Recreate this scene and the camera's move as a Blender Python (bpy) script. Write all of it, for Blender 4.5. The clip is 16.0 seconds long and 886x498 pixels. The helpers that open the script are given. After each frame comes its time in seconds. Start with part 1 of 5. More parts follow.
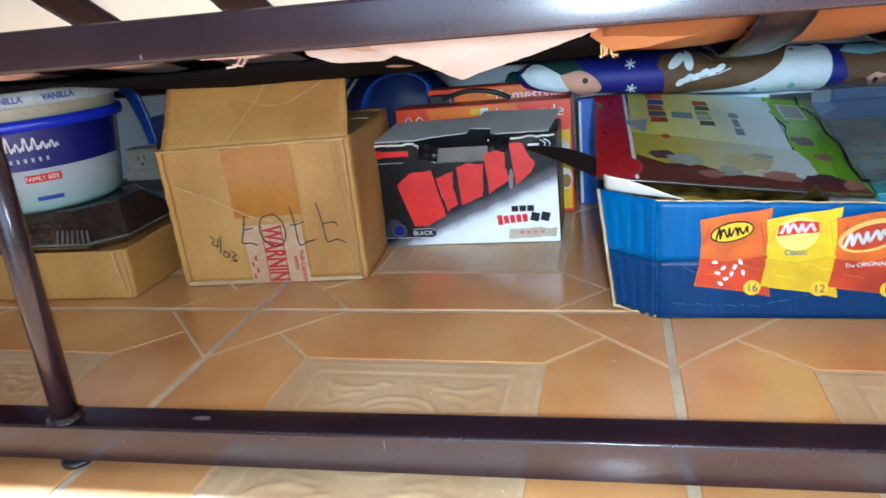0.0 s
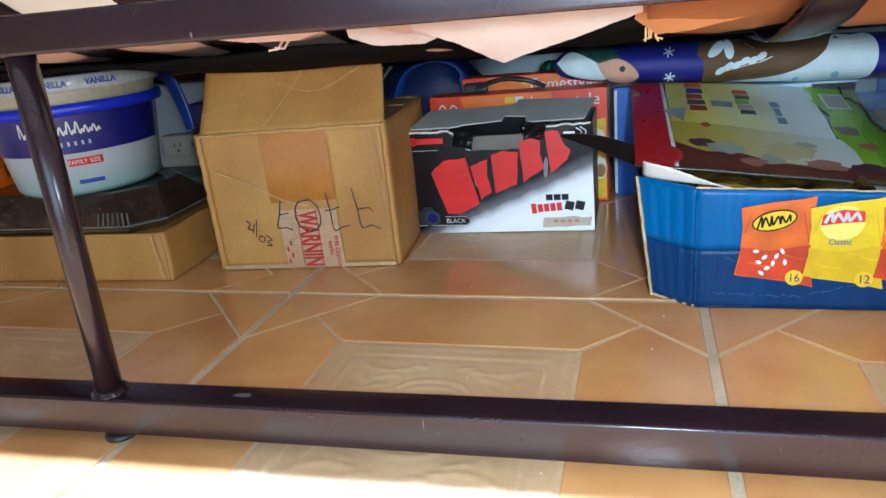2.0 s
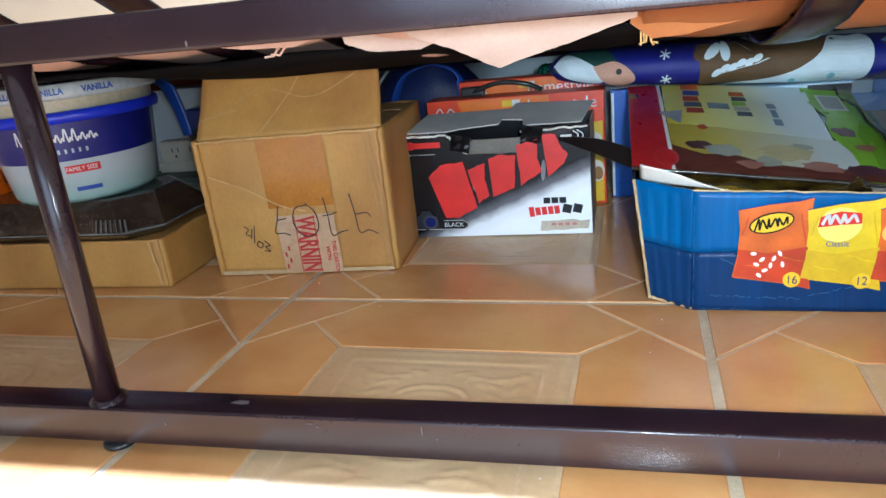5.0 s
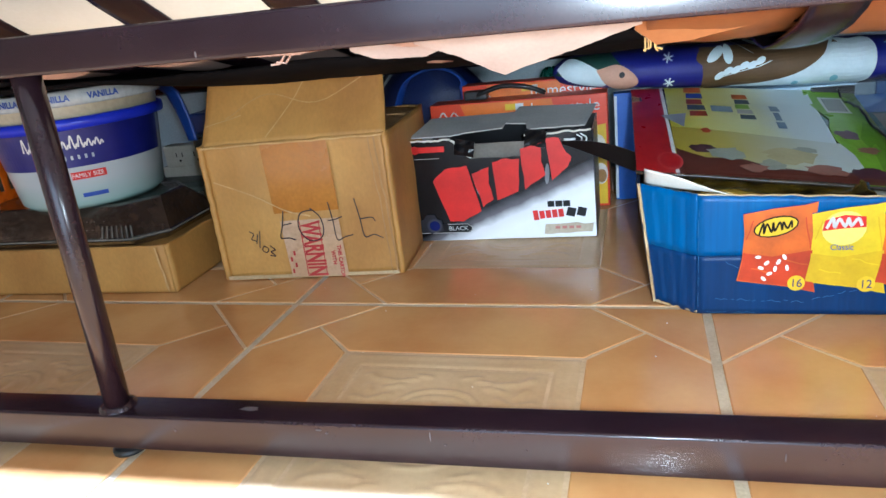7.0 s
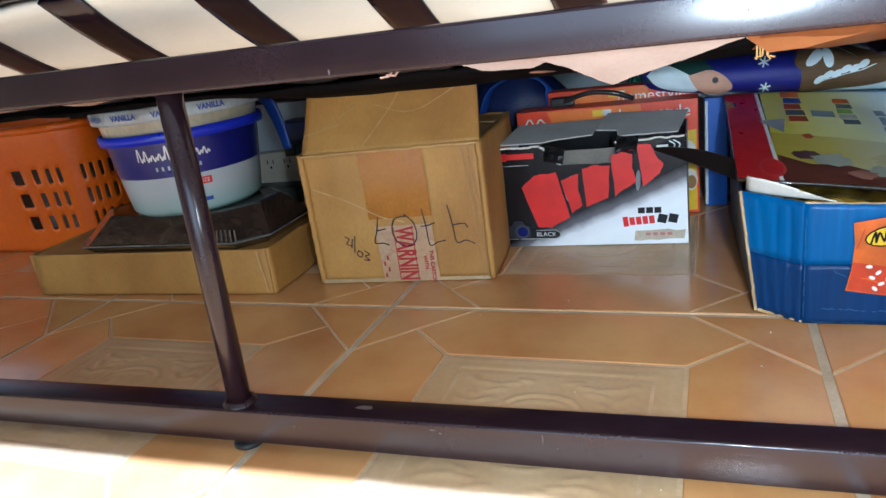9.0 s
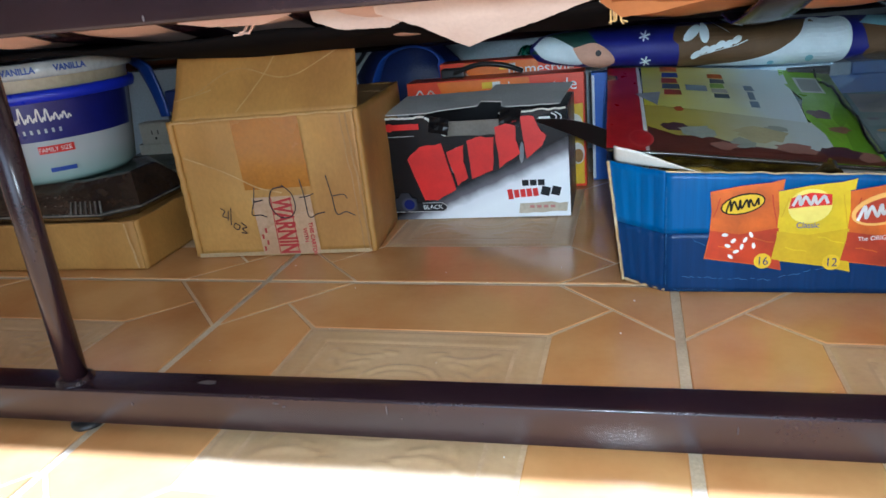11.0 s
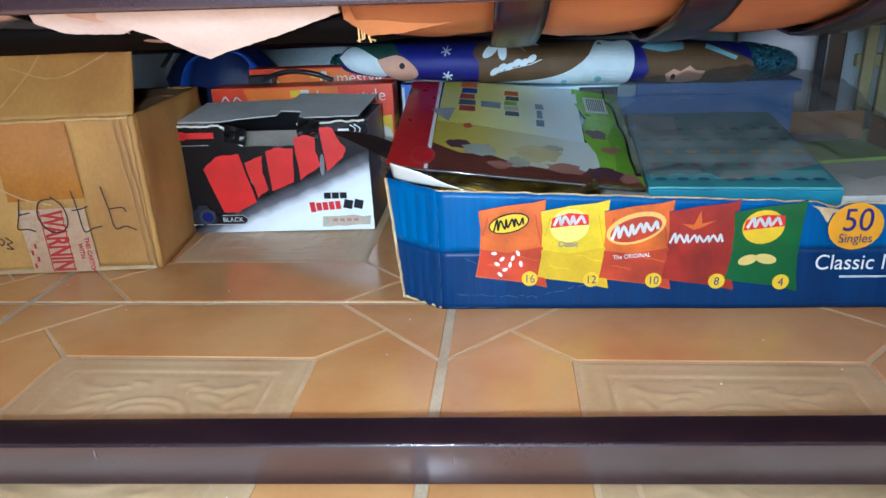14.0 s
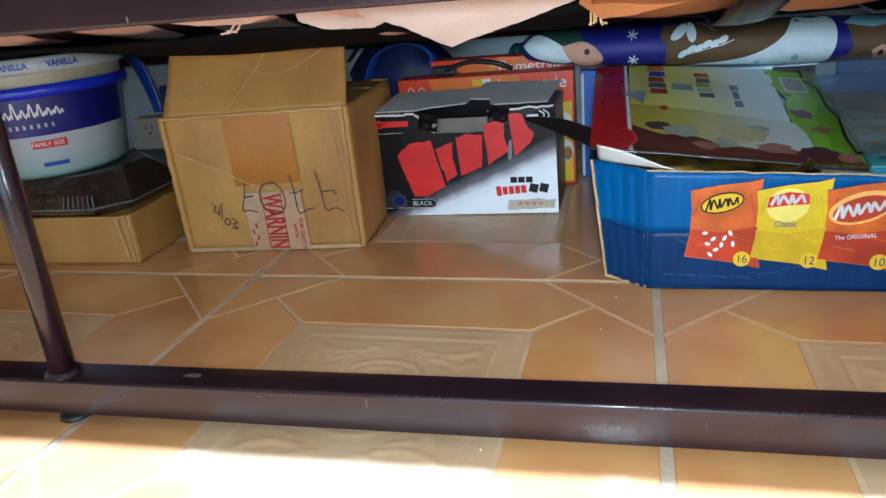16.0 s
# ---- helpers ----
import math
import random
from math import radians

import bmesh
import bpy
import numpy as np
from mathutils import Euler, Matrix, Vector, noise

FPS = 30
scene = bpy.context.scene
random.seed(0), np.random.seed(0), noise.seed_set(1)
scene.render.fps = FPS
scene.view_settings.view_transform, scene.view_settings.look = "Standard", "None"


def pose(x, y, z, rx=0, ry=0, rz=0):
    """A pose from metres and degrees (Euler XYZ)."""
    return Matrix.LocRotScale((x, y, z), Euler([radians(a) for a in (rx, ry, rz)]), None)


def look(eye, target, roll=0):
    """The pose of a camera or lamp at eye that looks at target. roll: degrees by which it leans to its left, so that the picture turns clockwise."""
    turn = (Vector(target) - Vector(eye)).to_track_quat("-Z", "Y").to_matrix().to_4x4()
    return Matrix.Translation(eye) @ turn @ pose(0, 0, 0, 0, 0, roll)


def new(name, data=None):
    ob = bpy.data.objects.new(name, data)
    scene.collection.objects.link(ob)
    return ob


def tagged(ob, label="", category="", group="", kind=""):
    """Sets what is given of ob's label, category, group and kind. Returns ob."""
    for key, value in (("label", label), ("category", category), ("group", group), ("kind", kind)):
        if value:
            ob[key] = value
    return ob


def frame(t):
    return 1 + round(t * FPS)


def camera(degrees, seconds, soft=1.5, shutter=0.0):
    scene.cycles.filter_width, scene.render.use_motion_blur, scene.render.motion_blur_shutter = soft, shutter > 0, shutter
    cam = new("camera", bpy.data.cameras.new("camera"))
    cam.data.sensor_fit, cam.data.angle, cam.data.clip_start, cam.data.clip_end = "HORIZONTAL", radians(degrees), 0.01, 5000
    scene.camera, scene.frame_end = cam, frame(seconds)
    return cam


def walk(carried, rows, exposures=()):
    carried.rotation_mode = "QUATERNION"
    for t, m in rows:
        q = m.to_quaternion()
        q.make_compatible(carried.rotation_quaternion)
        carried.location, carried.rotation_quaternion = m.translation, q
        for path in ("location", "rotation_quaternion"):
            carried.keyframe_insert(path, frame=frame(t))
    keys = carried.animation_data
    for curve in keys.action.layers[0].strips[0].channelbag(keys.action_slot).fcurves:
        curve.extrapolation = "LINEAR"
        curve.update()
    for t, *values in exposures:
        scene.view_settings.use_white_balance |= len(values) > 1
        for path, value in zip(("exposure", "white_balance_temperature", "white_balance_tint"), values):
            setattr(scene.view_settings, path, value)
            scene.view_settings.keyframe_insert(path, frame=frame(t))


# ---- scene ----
cam = camera(65.6, 16.0, shutter=0.4)
PATH = [
    (0, (0.054, 0.047, 0.307), (-0.435, 1.871, -0.353), -6.0),
    (0.5, (0.041, 0.04, 0.31), (-0.504, 1.855, -0.327), -5.9),
    (1, (0.041, 0.039, 0.301), (-0.511, 1.844, -0.363), -5.5),
    (1.5, (0.041, 0.04, 0.304), (-0.532, 1.839, -0.357), -6.4),
    (2, (0.043, 0.041, 0.3), (-0.515, 1.842, -0.369), -5.9),
    (2.5, (0.041, 0.039, 0.299), (-0.517, 1.837, -0.374), -5.7),
    (3, (0.043, 0.039, 0.303), (-0.525, 1.839, -0.358), -6.0),
    (3.5, (0.045, 0.04, 0.303), (-0.519, 1.841, -0.357), -6.5),
    (4, (0.046, 0.041, 0.301), (-0.515, 1.841, -0.367), -6.3),
    (6.5, (0.042, 0.043, 0.307), (-0.507, 1.851, -0.348), -6.5),
    (7, (0.042, 0.04, 0.308), (-0.519, 1.842, -0.354), -6.7),
    (7.5, (0.041, 0.039, 0.308), (-0.527, 1.839, -0.354), -6.5),
    (8, (0.022, 0.028, 0.316), (-0.65, 1.796, -0.334), -8.2),
    (8.2, (0.011, 0.018, 0.321), (-0.717, 1.77, -0.311), -8.4),
    (10.3, (0.029, 0.016, 0.31), (-0.631, 1.788, -0.343), -5.7),
    (10.5, (0.046, 0.032, 0.307), (-0.558, 1.815, -0.368), -6.1),
    (11, (0.062, 0.047, 0.296), (-0.473, 1.84, -0.409), -6.1),
    (11.5, (0.071, 0.055, 0.294), (-0.413, 1.852, -0.439), -5.7),
    (12, (0.079, 0.058, 0.288), (-0.372, 1.861, -0.452), -4.8),
    (12.5, (0.085, 0.062, 0.287), (-0.339, 1.868, -0.458), -4.8),
    (13, (0.098, 0.068, 0.287), (-0.282, 1.883, -0.463), -4.4),
    (13.5, (0.125, 0.08, 0.293), (-0.18, 1.915, -0.44), -4.0),
    (14, (0.157, 0.086, 0.298), (-0.037, 1.939, -0.428), -2.6),
    (14.5, (0.134, 0.073, 0.304), (-0.168, 1.912, -0.424), -4.0),
    (15, (0.1, 0.056, 0.302), (-0.338, 1.865, -0.428), -5.1),
    (15.5, (0.083, 0.047, 0.301), (-0.426, 1.84, -0.423), -5.5),
    (16, (0.078, 0.042, 0.3), (-0.455, 1.83, -0.42), -5.8),
]
COOLER = {0: 5480, 13.5: 5500, 14: 5340, 14.5: 5420}
EXPOSURE = [(t, stops, COOLER.get(t, 5620), 8) for t, stops in ((0, -0.04), (0.5, -0.04), (1.5, -0.12), (2.5, -0.28), (4, -0.22), (6.5, -0.1), (7.5, -0.05), (8.2, -0.18), (10.3, -0.52), (11.5, -0.52), (12.5, -0.6), (13, -0.6), (13.5, -0.42), (14, -0.1), (14.5, 0.04), (15, -0.12), (15.5, -0.4), (16, -0.52))]
walk(cam, [(t, look(eye, target, roll)) for t, eye, target, roll in PATH], EXPOSURE)

# ---- light ----
world = bpy.data.worlds.new("world")
scene.world = world
world.use_nodes = True
_sky = world.node_tree.nodes.new("ShaderNodeTexSky")
_sky.sky_type, _sky.sun_disc = "NISHITA", False
_sky.sun_elevation, _sky.sun_rotation = radians(40), radians(150)
world.node_tree.links.new(_sky.outputs[0], world.node_tree.nodes["Background"].inputs[0])
world.node_tree.nodes["Background"].inputs[1].default_value = 0.1
scene.view_settings.exposure = 0.0


def area_lamp(name, m, sx, sy, power, colour, shape="RECTANGLE", spread=180):
    data = bpy.data.lights.new(name, "AREA")
    data.shape, data.size, data.size_y, data.energy, data.color, data.spread = shape, sx, sy, power, colour, radians(spread)
    ob = new(name, data)
    ob.matrix_world = m
    return ob


# ceiling bulb over the seat, and daylight through the glazed opening behind the camera
area_lamp("ceiling_bulb", look((-0.1, 0.51, 2.36), (-0.1, 0.44, 0)), 0.05, 0.05, 560, (0.52, 0.67, 1.0), "DISK")
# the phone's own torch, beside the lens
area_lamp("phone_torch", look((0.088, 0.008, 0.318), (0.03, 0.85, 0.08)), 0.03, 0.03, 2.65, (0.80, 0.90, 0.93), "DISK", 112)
area_lamp("window_daylight", look((0.1, -2.32, 0.85), (0.1, 0.5, 0.35)), 1.9, 1.5, 54, (0.66, 0.83, 1.0))

# ---- materials ----


def material(name, c1, c2, rough=0.6, fine=220.0, coarse=14.0, bump=0.15, metal=0.0, coat=0.0, spec=0.5, mix=0.5, stretch=(1, 1, 1), dist=0.0006):
    """Two-scale mottled surface: a coarse drift between two colours, fine grain in tone, roughness and relief."""
    m = bpy.data.materials.new(name)
    m.use_nodes = True
    nt = m.node_tree
    n, l = nt.nodes, nt.links
    b = n["Principled BSDF"]
    tc = n.new("ShaderNodeTexCoord")
    mp = n.new("ShaderNodeMapping")
    mp.inputs["Scale"].default_value = stretch
    l.new(tc.outputs["Object"], mp.inputs["Vector"])
    big, small = n.new("ShaderNodeTexNoise"), n.new("ShaderNodeTexNoise")
    big.inputs["Scale"].default_value, small.inputs["Scale"].default_value = coarse, fine
    big.inputs["Detail"].default_value, small.inputs["Detail"].default_value = 4, 5
    for t in (big, small):
        l.new(mp.outputs[0], t.inputs["Vector"])
    ramp = n.new("ShaderNodeMapRange")
    ramp.inputs["From Min"].default_value, ramp.inputs["From Max"].default_value = 0.32, 0.68
    l.new(big.outputs["Fac"], ramp.inputs["Value"])
    mx = n.new("ShaderNodeMix")
    mx.data_type = "RGBA"
    mx.inputs["A"].default_value, mx.inputs["B"].default_value = (*c1, 1), (*c2, 1)
    l.new(ramp.outputs[0], mx.inputs["Factor"])
    grain = n.new("ShaderNodeMix")
    grain.data_type, grain.blend_type = "RGBA", "OVERLAY"
    grain.inputs["Factor"].default_value = mix * 0.5
    l.new(mx.outputs["Result"], grain.inputs["A"])
    l.new(small.outputs["Fac"], grain.inputs["B"])
    l.new(grain.outputs["Result"], b.inputs["Base Color"])
    rr = n.new("ShaderNodeMapRange")
    rr.inputs["To Min"].default_value, rr.inputs["To Max"].default_value = max(0.02, rough - 0.1), min(1, rough + 0.12)
    l.new(big.outputs["Fac"], rr.inputs["Value"])
    l.new(rr.outputs[0], b.inputs["Roughness"])
    bp = n.new("ShaderNodeBump")
    bp.inputs["Strength"].default_value, bp.inputs["Distance"].default_value = bump, dist
    l.new(small.outputs["Fac"], bp.inputs["Height"])
    l.new(bp.outputs[0], b.inputs["Normal"])
    b.inputs["Metallic"].default_value = metal
    b.inputs["Coat Weight"].default_value = coat
    b.inputs["Coat Roughness"].default_value = 0.15
    b.inputs["Specular IOR Level"].default_value = spec
    return m


def srgb(r, g, b):
    return tuple((c / 255 / 12.92) if c < 10.3 else ((c / 255 + 0.055) / 1.055) ** 2.4 for c in (r, g, b))


def printed(name, r, g, b, rough=0.35, vary=0.82, coat=0.0, spec=0.5):
    c = srgb(r, g, b)
    return material(name, c, tuple(v * vary for v in c), rough, 300, 30, 0.05, coat=coat, spec=spec, mix=0.25)


def film(name, tint, rough=0.12, opacity=0.25):
    """Clear thin plastic: a see-through sheet with a glossy face and a faint milky tint."""
    m = bpy.data.materials.new(name)
    m.use_nodes = True
    n, l = m.node_tree.nodes, m.node_tree.links
    b = n["Principled BSDF"]
    b.inputs["Base Color"].default_value = (*tint, 1)
    b.inputs["Roughness"].default_value = rough
    b.inputs["Alpha"].default_value = opacity
    tc, nz, bp = n.new("ShaderNodeTexCoord"), n.new("ShaderNodeTexNoise"), n.new("ShaderNodeBump")
    nz.inputs["Scale"].default_value, nz.inputs["Detail"].default_value = 60, 4
    l.new(tc.outputs["Object"], nz.inputs["Vector"])
    l.new(nz.outputs["Fac"], bp.inputs["Height"])
    bp.inputs["Strength"].default_value, bp.inputs["Distance"].default_value = 0.5, 0.003
    l.new(bp.outputs[0], b.inputs["Normal"])
    return m


def graded(name, stops, direction, offset, span, rough=0.3):
    """A printed colour gradient across a face, along a direction of the object."""
    m = bpy.data.materials.new(name)
    m.use_nodes = True
    n, l = m.node_tree.nodes, m.node_tree.links
    b = n["Principled BSDF"]
    tc, dot, mr, cr, nz = (n.new("ShaderNode" + k) for k in ("TexCoord", "VectorMath", "MapRange", "ValToRGB", "TexNoise"))
    dot.operation = "DOT_PRODUCT"
    dot.inputs[1].default_value = direction
    l.new(tc.outputs["Object"], dot.inputs[0])
    mr.inputs["From Min"].default_value, mr.inputs["From Max"].default_value = offset, offset + span
    nz.inputs["Scale"].default_value, nz.inputs["Detail"].default_value = 35, 5
    l.new(tc.outputs["Object"], nz.inputs["Vector"])
    ad = n.new("ShaderNodeMath")
    ad.operation = "MULTIPLY_ADD"
    ad.inputs[1].default_value, ad.inputs[2].default_value = 0.16, -0.08
    l.new(nz.outputs["Fac"], ad.inputs[0])
    sm = n.new("ShaderNodeMath")
    l.new(dot.outputs["Value"], mr.inputs["Value"])
    l.new(mr.outputs[0], sm.inputs[0])
    l.new(ad.outputs[0], sm.inputs[1])
    l.new(sm.outputs[0], cr.inputs["Fac"])
    e = cr.color_ramp.elements
    while len(e) < len(stops):
        e.new(0.5)
    for k, (p, c) in enumerate(stops):
        e[k].position, e[k].color = p, (*c, 1)
    l.new(cr.outputs["Color"], b.inputs["Base Color"])
    b.inputs["Roughness"].default_value = rough
    b.inputs["Coat Weight"].default_value = 0.25
    bp = n.new("ShaderNodeBump")
    bp.inputs["Strength"].default_value, bp.inputs["Distance"].default_value = 0.12, 0.002
    l.new(nz.outputs["Fac"], bp.inputs["Height"])
    l.new(bp.outputs[0], b.inputs["Normal"])
    return m


M_STEEL = material("dark_painted_steel", srgb(29, 17, 23), srgb(39, 25, 31), 0.21, 420, 9, 0.03, spec=0.44)
M_CHIP = material("bare_scuff", srgb(96, 88, 88), srgb(66, 60, 62), 0.6)
M_RUBBER = material("black_plastic", (0.012, 0.012, 0.013), (0.02, 0.02, 0.02), 0.3, 300, 20, 0.1)
M_CLAY = material("glazed_terracotta", srgb(210, 158, 102), srgb(190, 130, 78), 0.14, 160, 9, 0.05, coat=0.3, mix=0.12)


def vary_by_piece(m, low, high):
    """Each piece of the floor a little lighter or darker than its neighbours."""
    n, l = m.node_tree.nodes, m.node_tree.links
    b = n["Principled BSDF"]
    src = b.inputs["Base Color"].links[0].from_socket
    info, mr, hs = n.new("ShaderNodeObjectInfo"), n.new("ShaderNodeMapRange"), n.new("ShaderNodeHueSaturation")
    mr.inputs["To Min"].default_value, mr.inputs["To Max"].default_value = low, high
    l.new(info.outputs["Random"], mr.inputs["Value"])
    l.new(mr.outputs[0], hs.inputs["Value"])
    l.new(src, hs.inputs["Color"])
    l.new(hs.outputs[0], b.inputs["Base Color"])


vary_by_piece(M_CLAY, 0.92, 1.08)
M_PANEL = material("sandy_relief_clay", srgb(204, 172, 132), srgb(188, 152, 110), 0.34, 190, 12, 0.12, mix=0.25)
M_GROOVE = material("moulded_joint", srgb(208, 176, 138), srgb(188, 154, 118), 0.6, 260, 20, 0.3)
M_GROUT = material("sanded_grout", srgb(206, 186, 158), srgb(180, 158, 130), 0.85, 420, 24, 0.5)
M_WALL = material("pale_blue_wall_paint", srgb(176, 186, 190), srgb(166, 176, 180), 0.75, 260, 3, 0.15)
M_CREAM = material("cream_wall_paint", srgb(126, 116, 86), srgb(116, 106, 78), 0.75, 260, 3, 0.15)
M_WHITEPAINT = material("white_ceiling_paint", (0.78, 0.77, 0.74), (0.72, 0.71, 0.68), 0.8, 260, 3, 0.15)
M_CARD = material("brown_corrugated_card", srgb(196, 146, 74), srgb(162, 112, 52), 0.55, 260, 8, 0.2, mix=0.35, stretch=(1, 1, 0.6))
M_CARDIN = material("dull_card_inside", srgb(168, 126, 80), srgb(150, 110, 66), 0.8, 260, 12, 0.3)
M_CARDEDGE = material("torn_card_edge", srgb(205, 180, 140), srgb(170, 135, 90), 0.9, 500, 60, 0.8)
M_CREASE = material("pale_card_crease", srgb(200, 162, 108), srgb(180, 138, 86), 0.8, 500, 60, 0.6)
M_TAPE = material("amber_packing_tape", srgb(176, 112, 40), srgb(160, 98, 34), 0.25, 200, 14, 0.1, coat=0.5)
M_TAPEPALE = material("clear_label_tape", srgb(192, 158, 128), srgb(180, 142, 108), 0.25, 200, 14, 0.1, coat=0.4)
M_INK = material("marker_ink", srgb(42, 36, 40), srgb(60, 50, 50), 0.6)
M_WARN = printed("warning_red", 178, 52, 52, 0.4)
M_RED = printed("print_red", 214, 40, 34)
M_WHITE = printed("print_white", 232, 230, 226)
M_BLACK = material("print_black", srgb(16, 14, 16), srgb(20, 18, 20), 0.3, 300, 30, 0.05, spec=0.3, mix=0.25)
M_GREYLINER = material("grey_card_liner", srgb(198, 192, 186), srgb(174, 168, 162), 0.5, 340, 14, 0.2)
M_DARKIN = material("dark_brown_inside", srgb(70, 40, 34), srgb(48, 28, 24), 0.8)
M_CANFACE = graded("black_to_white_print", [(0.0, srgb(20, 18, 20)), (0.46, srgb(20, 18, 20)), (0.64, srgb(104, 100, 104)), (0.8, srgb(226, 225, 227)), (1.0, srgb(238, 238, 238))], (0.45, 0, -1.0), -0.045, 0.09, 0.26)
M_CANFACE.node_tree.nodes["Principled BSDF"].inputs["Coat Weight"].default_value = 0.05
M_CANFACE.node_tree.nodes["Principled BSDF"].inputs["Specular IOR Level"].default_value = 0.35
M_BLUETOP = material("carton_blue", srgb(8, 75, 130), srgb(12, 89, 145), 0.4, 190, 26, 0.5, spec=0.25, mix=0.6, stretch=(1, 1, 0.05), dist=0.0012)
M_BLUELOW = material("carton_deep_blue", srgb(5, 42, 84), srgb(8, 52, 98), 0.4, 190, 26, 0.5, spec=0.25, mix=0.6, stretch=(1, 1, 0.05), dist=0.0012)
M_PAPERIN = material("white_paper_inside", srgb(226, 220, 208), srgb(206, 198, 184), 0.8, 300, 20, 0.2)
M_TUB = material("milky_tub_plastic", srgb(180, 188, 190), srgb(172, 182, 186), 0.26, 160, 10, 0.05, coat=0.2)
M_TUBCREAM = material("cream_seen_through_tub", srgb(176, 170, 148), srgb(160, 152, 128), 0.3, 160, 8, 0.05, coat=0.2)
# greenish base of the tub: light coming through the plastic, put into colour
M_TUBBODY = graded("milky_tub_glow_wall", [(0.0, srgb(132, 170, 160)), (0.12, srgb(164, 186, 180)), (0.35, srgb(182, 188, 188)), (1.0, srgb(176, 182, 186))], (0, 0, 1), 0.0, 0.11, 0.24)
M_NAVY = printed("navy_label", 24, 30, 112, 0.3, 0.8)
M_BLUEPL = printed("bright_blue_plastic", 36, 52, 200, 0.3, 0.9)
M_TEXTBLUE = printed("text_blue", 44, 76, 160)
M_ORANGE = material("orange_basket_plastic", srgb(238, 112, 10), srgb(228, 98, 6), 0.3, 140, 6, 0.05, coat=0.2)
M_BROWNCLEAR = material("smoky_tray_plastic", srgb(40, 28, 22), srgb(66, 50, 40), 0.08, 90, 34, 0.6, coat=0.8, dist=0.004)
M_PINK = material("faded_pink_ticking", srgb(206, 172, 156), srgb(186, 148, 130), 0.6, 300, 8, 0.15, mix=0.2)
M_PEACH = material("peach_card_lining", srgb(170, 108, 62), srgb(146, 84, 44), 0.45, 300, 9, 0.1, mix=0.2)
M_TORN = material("torn_cream_paper", srgb(192, 172, 160), srgb(176, 152, 140), 0.6, 300, 14, 0.12, mix=0.2)
M_TICKING = material("white_ticking", srgb(226, 222, 208), srgb(206, 204, 190), 0.8, 300, 10, 0.2, mix=0.2)
M_REARSHADE = material("seat_rear_shade", srgb(11, 9, 9), srgb(16, 13, 13), 0.9, 300, 10, 0.3, spec=0.05)
M_FRAY = material("frayed_straw", srgb(216, 180, 120), srgb(190, 146, 86), 0.9, 400, 60, 0.6)


# ---- mesh tools ----


def link(name, bm, mats, parent=None, label="", smooth=False, m=None):
    me = bpy.data.meshes.new(name)
    bm.normal_update()
    bm.to_mesh(me)
    bm.free()
    for k in (mats if isinstance(mats, (list, tuple)) else [mats]):
        me.materials.append(k)
    if smooth:
        for p in me.polygons:
            p.use_smooth = True
    ob = new(name, me)
    if parent:
        ob.parent = parent
    if m is not None:
        ob.matrix_basis = m
    if label:
        ob["label"] = label
    return ob


def part(name, bm, mats, parent, label="", smooth=False, m=None):
    return link(name, bm, mats, parent, label, smooth, m)


def thing(name, m, label, category, group="", kind=""):
    ob = new(name)
    ob.empty_display_size = 0.05
    ob.matrix_basis = m
    return tagged(ob, label, category, group, kind)


def slab(size, at=(0, 0, 0), bevel=0.0, seg=2, m=None):
    bm = bmesh.new()
    bmesh.ops.create_cube(bm, size=1, matrix=Matrix.Translation(at) @ Matrix.Diagonal((*size, 1)))
    if bevel:
        bmesh.ops.bevel(bm, geom=bm.edges[:], offset=bevel, segments=seg, affect="EDGES", profile=0.6)
    if m is not None:
        bm.transform(m)
    return bm


def prism(poly, depth, bevel=0.0, m=None):
    """A flat polygon in x, y given a thickness towards -z from z = 0."""
    bm = bmesh.new()
    f = bm.faces.new([bm.verts.new((x, y, 0)) for x, y in poly])
    f.normal_update()
    if f.normal.z < 0:
        f.normal_flip()
    r = bmesh.ops.extrude_face_region(bm, geom=[f])
    vs = [v for v in r["geom"] if isinstance(v, bmesh.types.BMVert)]
    bmesh.ops.translate(bm, verts=vs, vec=(0, 0, depth))
    bmesh.ops.translate(bm, verts=bm.verts[:], vec=(0, 0, -depth))
    bmesh.ops.recalc_face_normals(bm, faces=bm.faces[:])
    if bevel:
        bmesh.ops.bevel(bm, geom=[e for e in bm.edges if all(v.co.z > -1e-6 for v in e.verts)], offset=bevel, segments=1, affect="EDGES")
    if m is not None:
        bm.transform(m)
    return bm


def sheet(fn, nu, nv, thick=0.0, keep=None):
    """A grid of fn(u, v) with u, v in 0..1; a thickness makes it a shell; keep(i, j) drops cells."""
    bm = bmesh.new()
    g = [[bm.verts.new(fn(i / nu, j / nv)) for j in range(nv + 1)] for i in range(nu + 1)]
    for i in range(nu):
        for j in range(nv):
            if keep is None or keep(i, j):
                bm.faces.new((g[i][j], g[i + 1][j], g[i + 1][j + 1], g[i][j + 1]))
    loose = [v for v in bm.verts if not v.link_faces]
    bmesh.ops.delete(bm, geom=loose, context="VERTS")
    if thick:
        bm.normal_update()
        bmesh.ops.solidify(bm, geom=bm.faces[:], thickness=thick)
    return bm


def lathe(profile, seg=48, m=None):
    bm = bmesh.new()
    rings = []
    for r, z in profile:
        rings.append([bm.verts.new((r * math.cos(a), r * math.sin(a), z)) for a in [2 * math.pi * k / seg for k in range(seg)]])
    for a, b in zip(rings, rings[1:]):
        for k in range(seg):
            bm.faces.new((a[k], a[(k + 1) % seg], b[(k + 1) % seg], b[k]))
    if m is not None:
        bm.transform(m)
    return bm


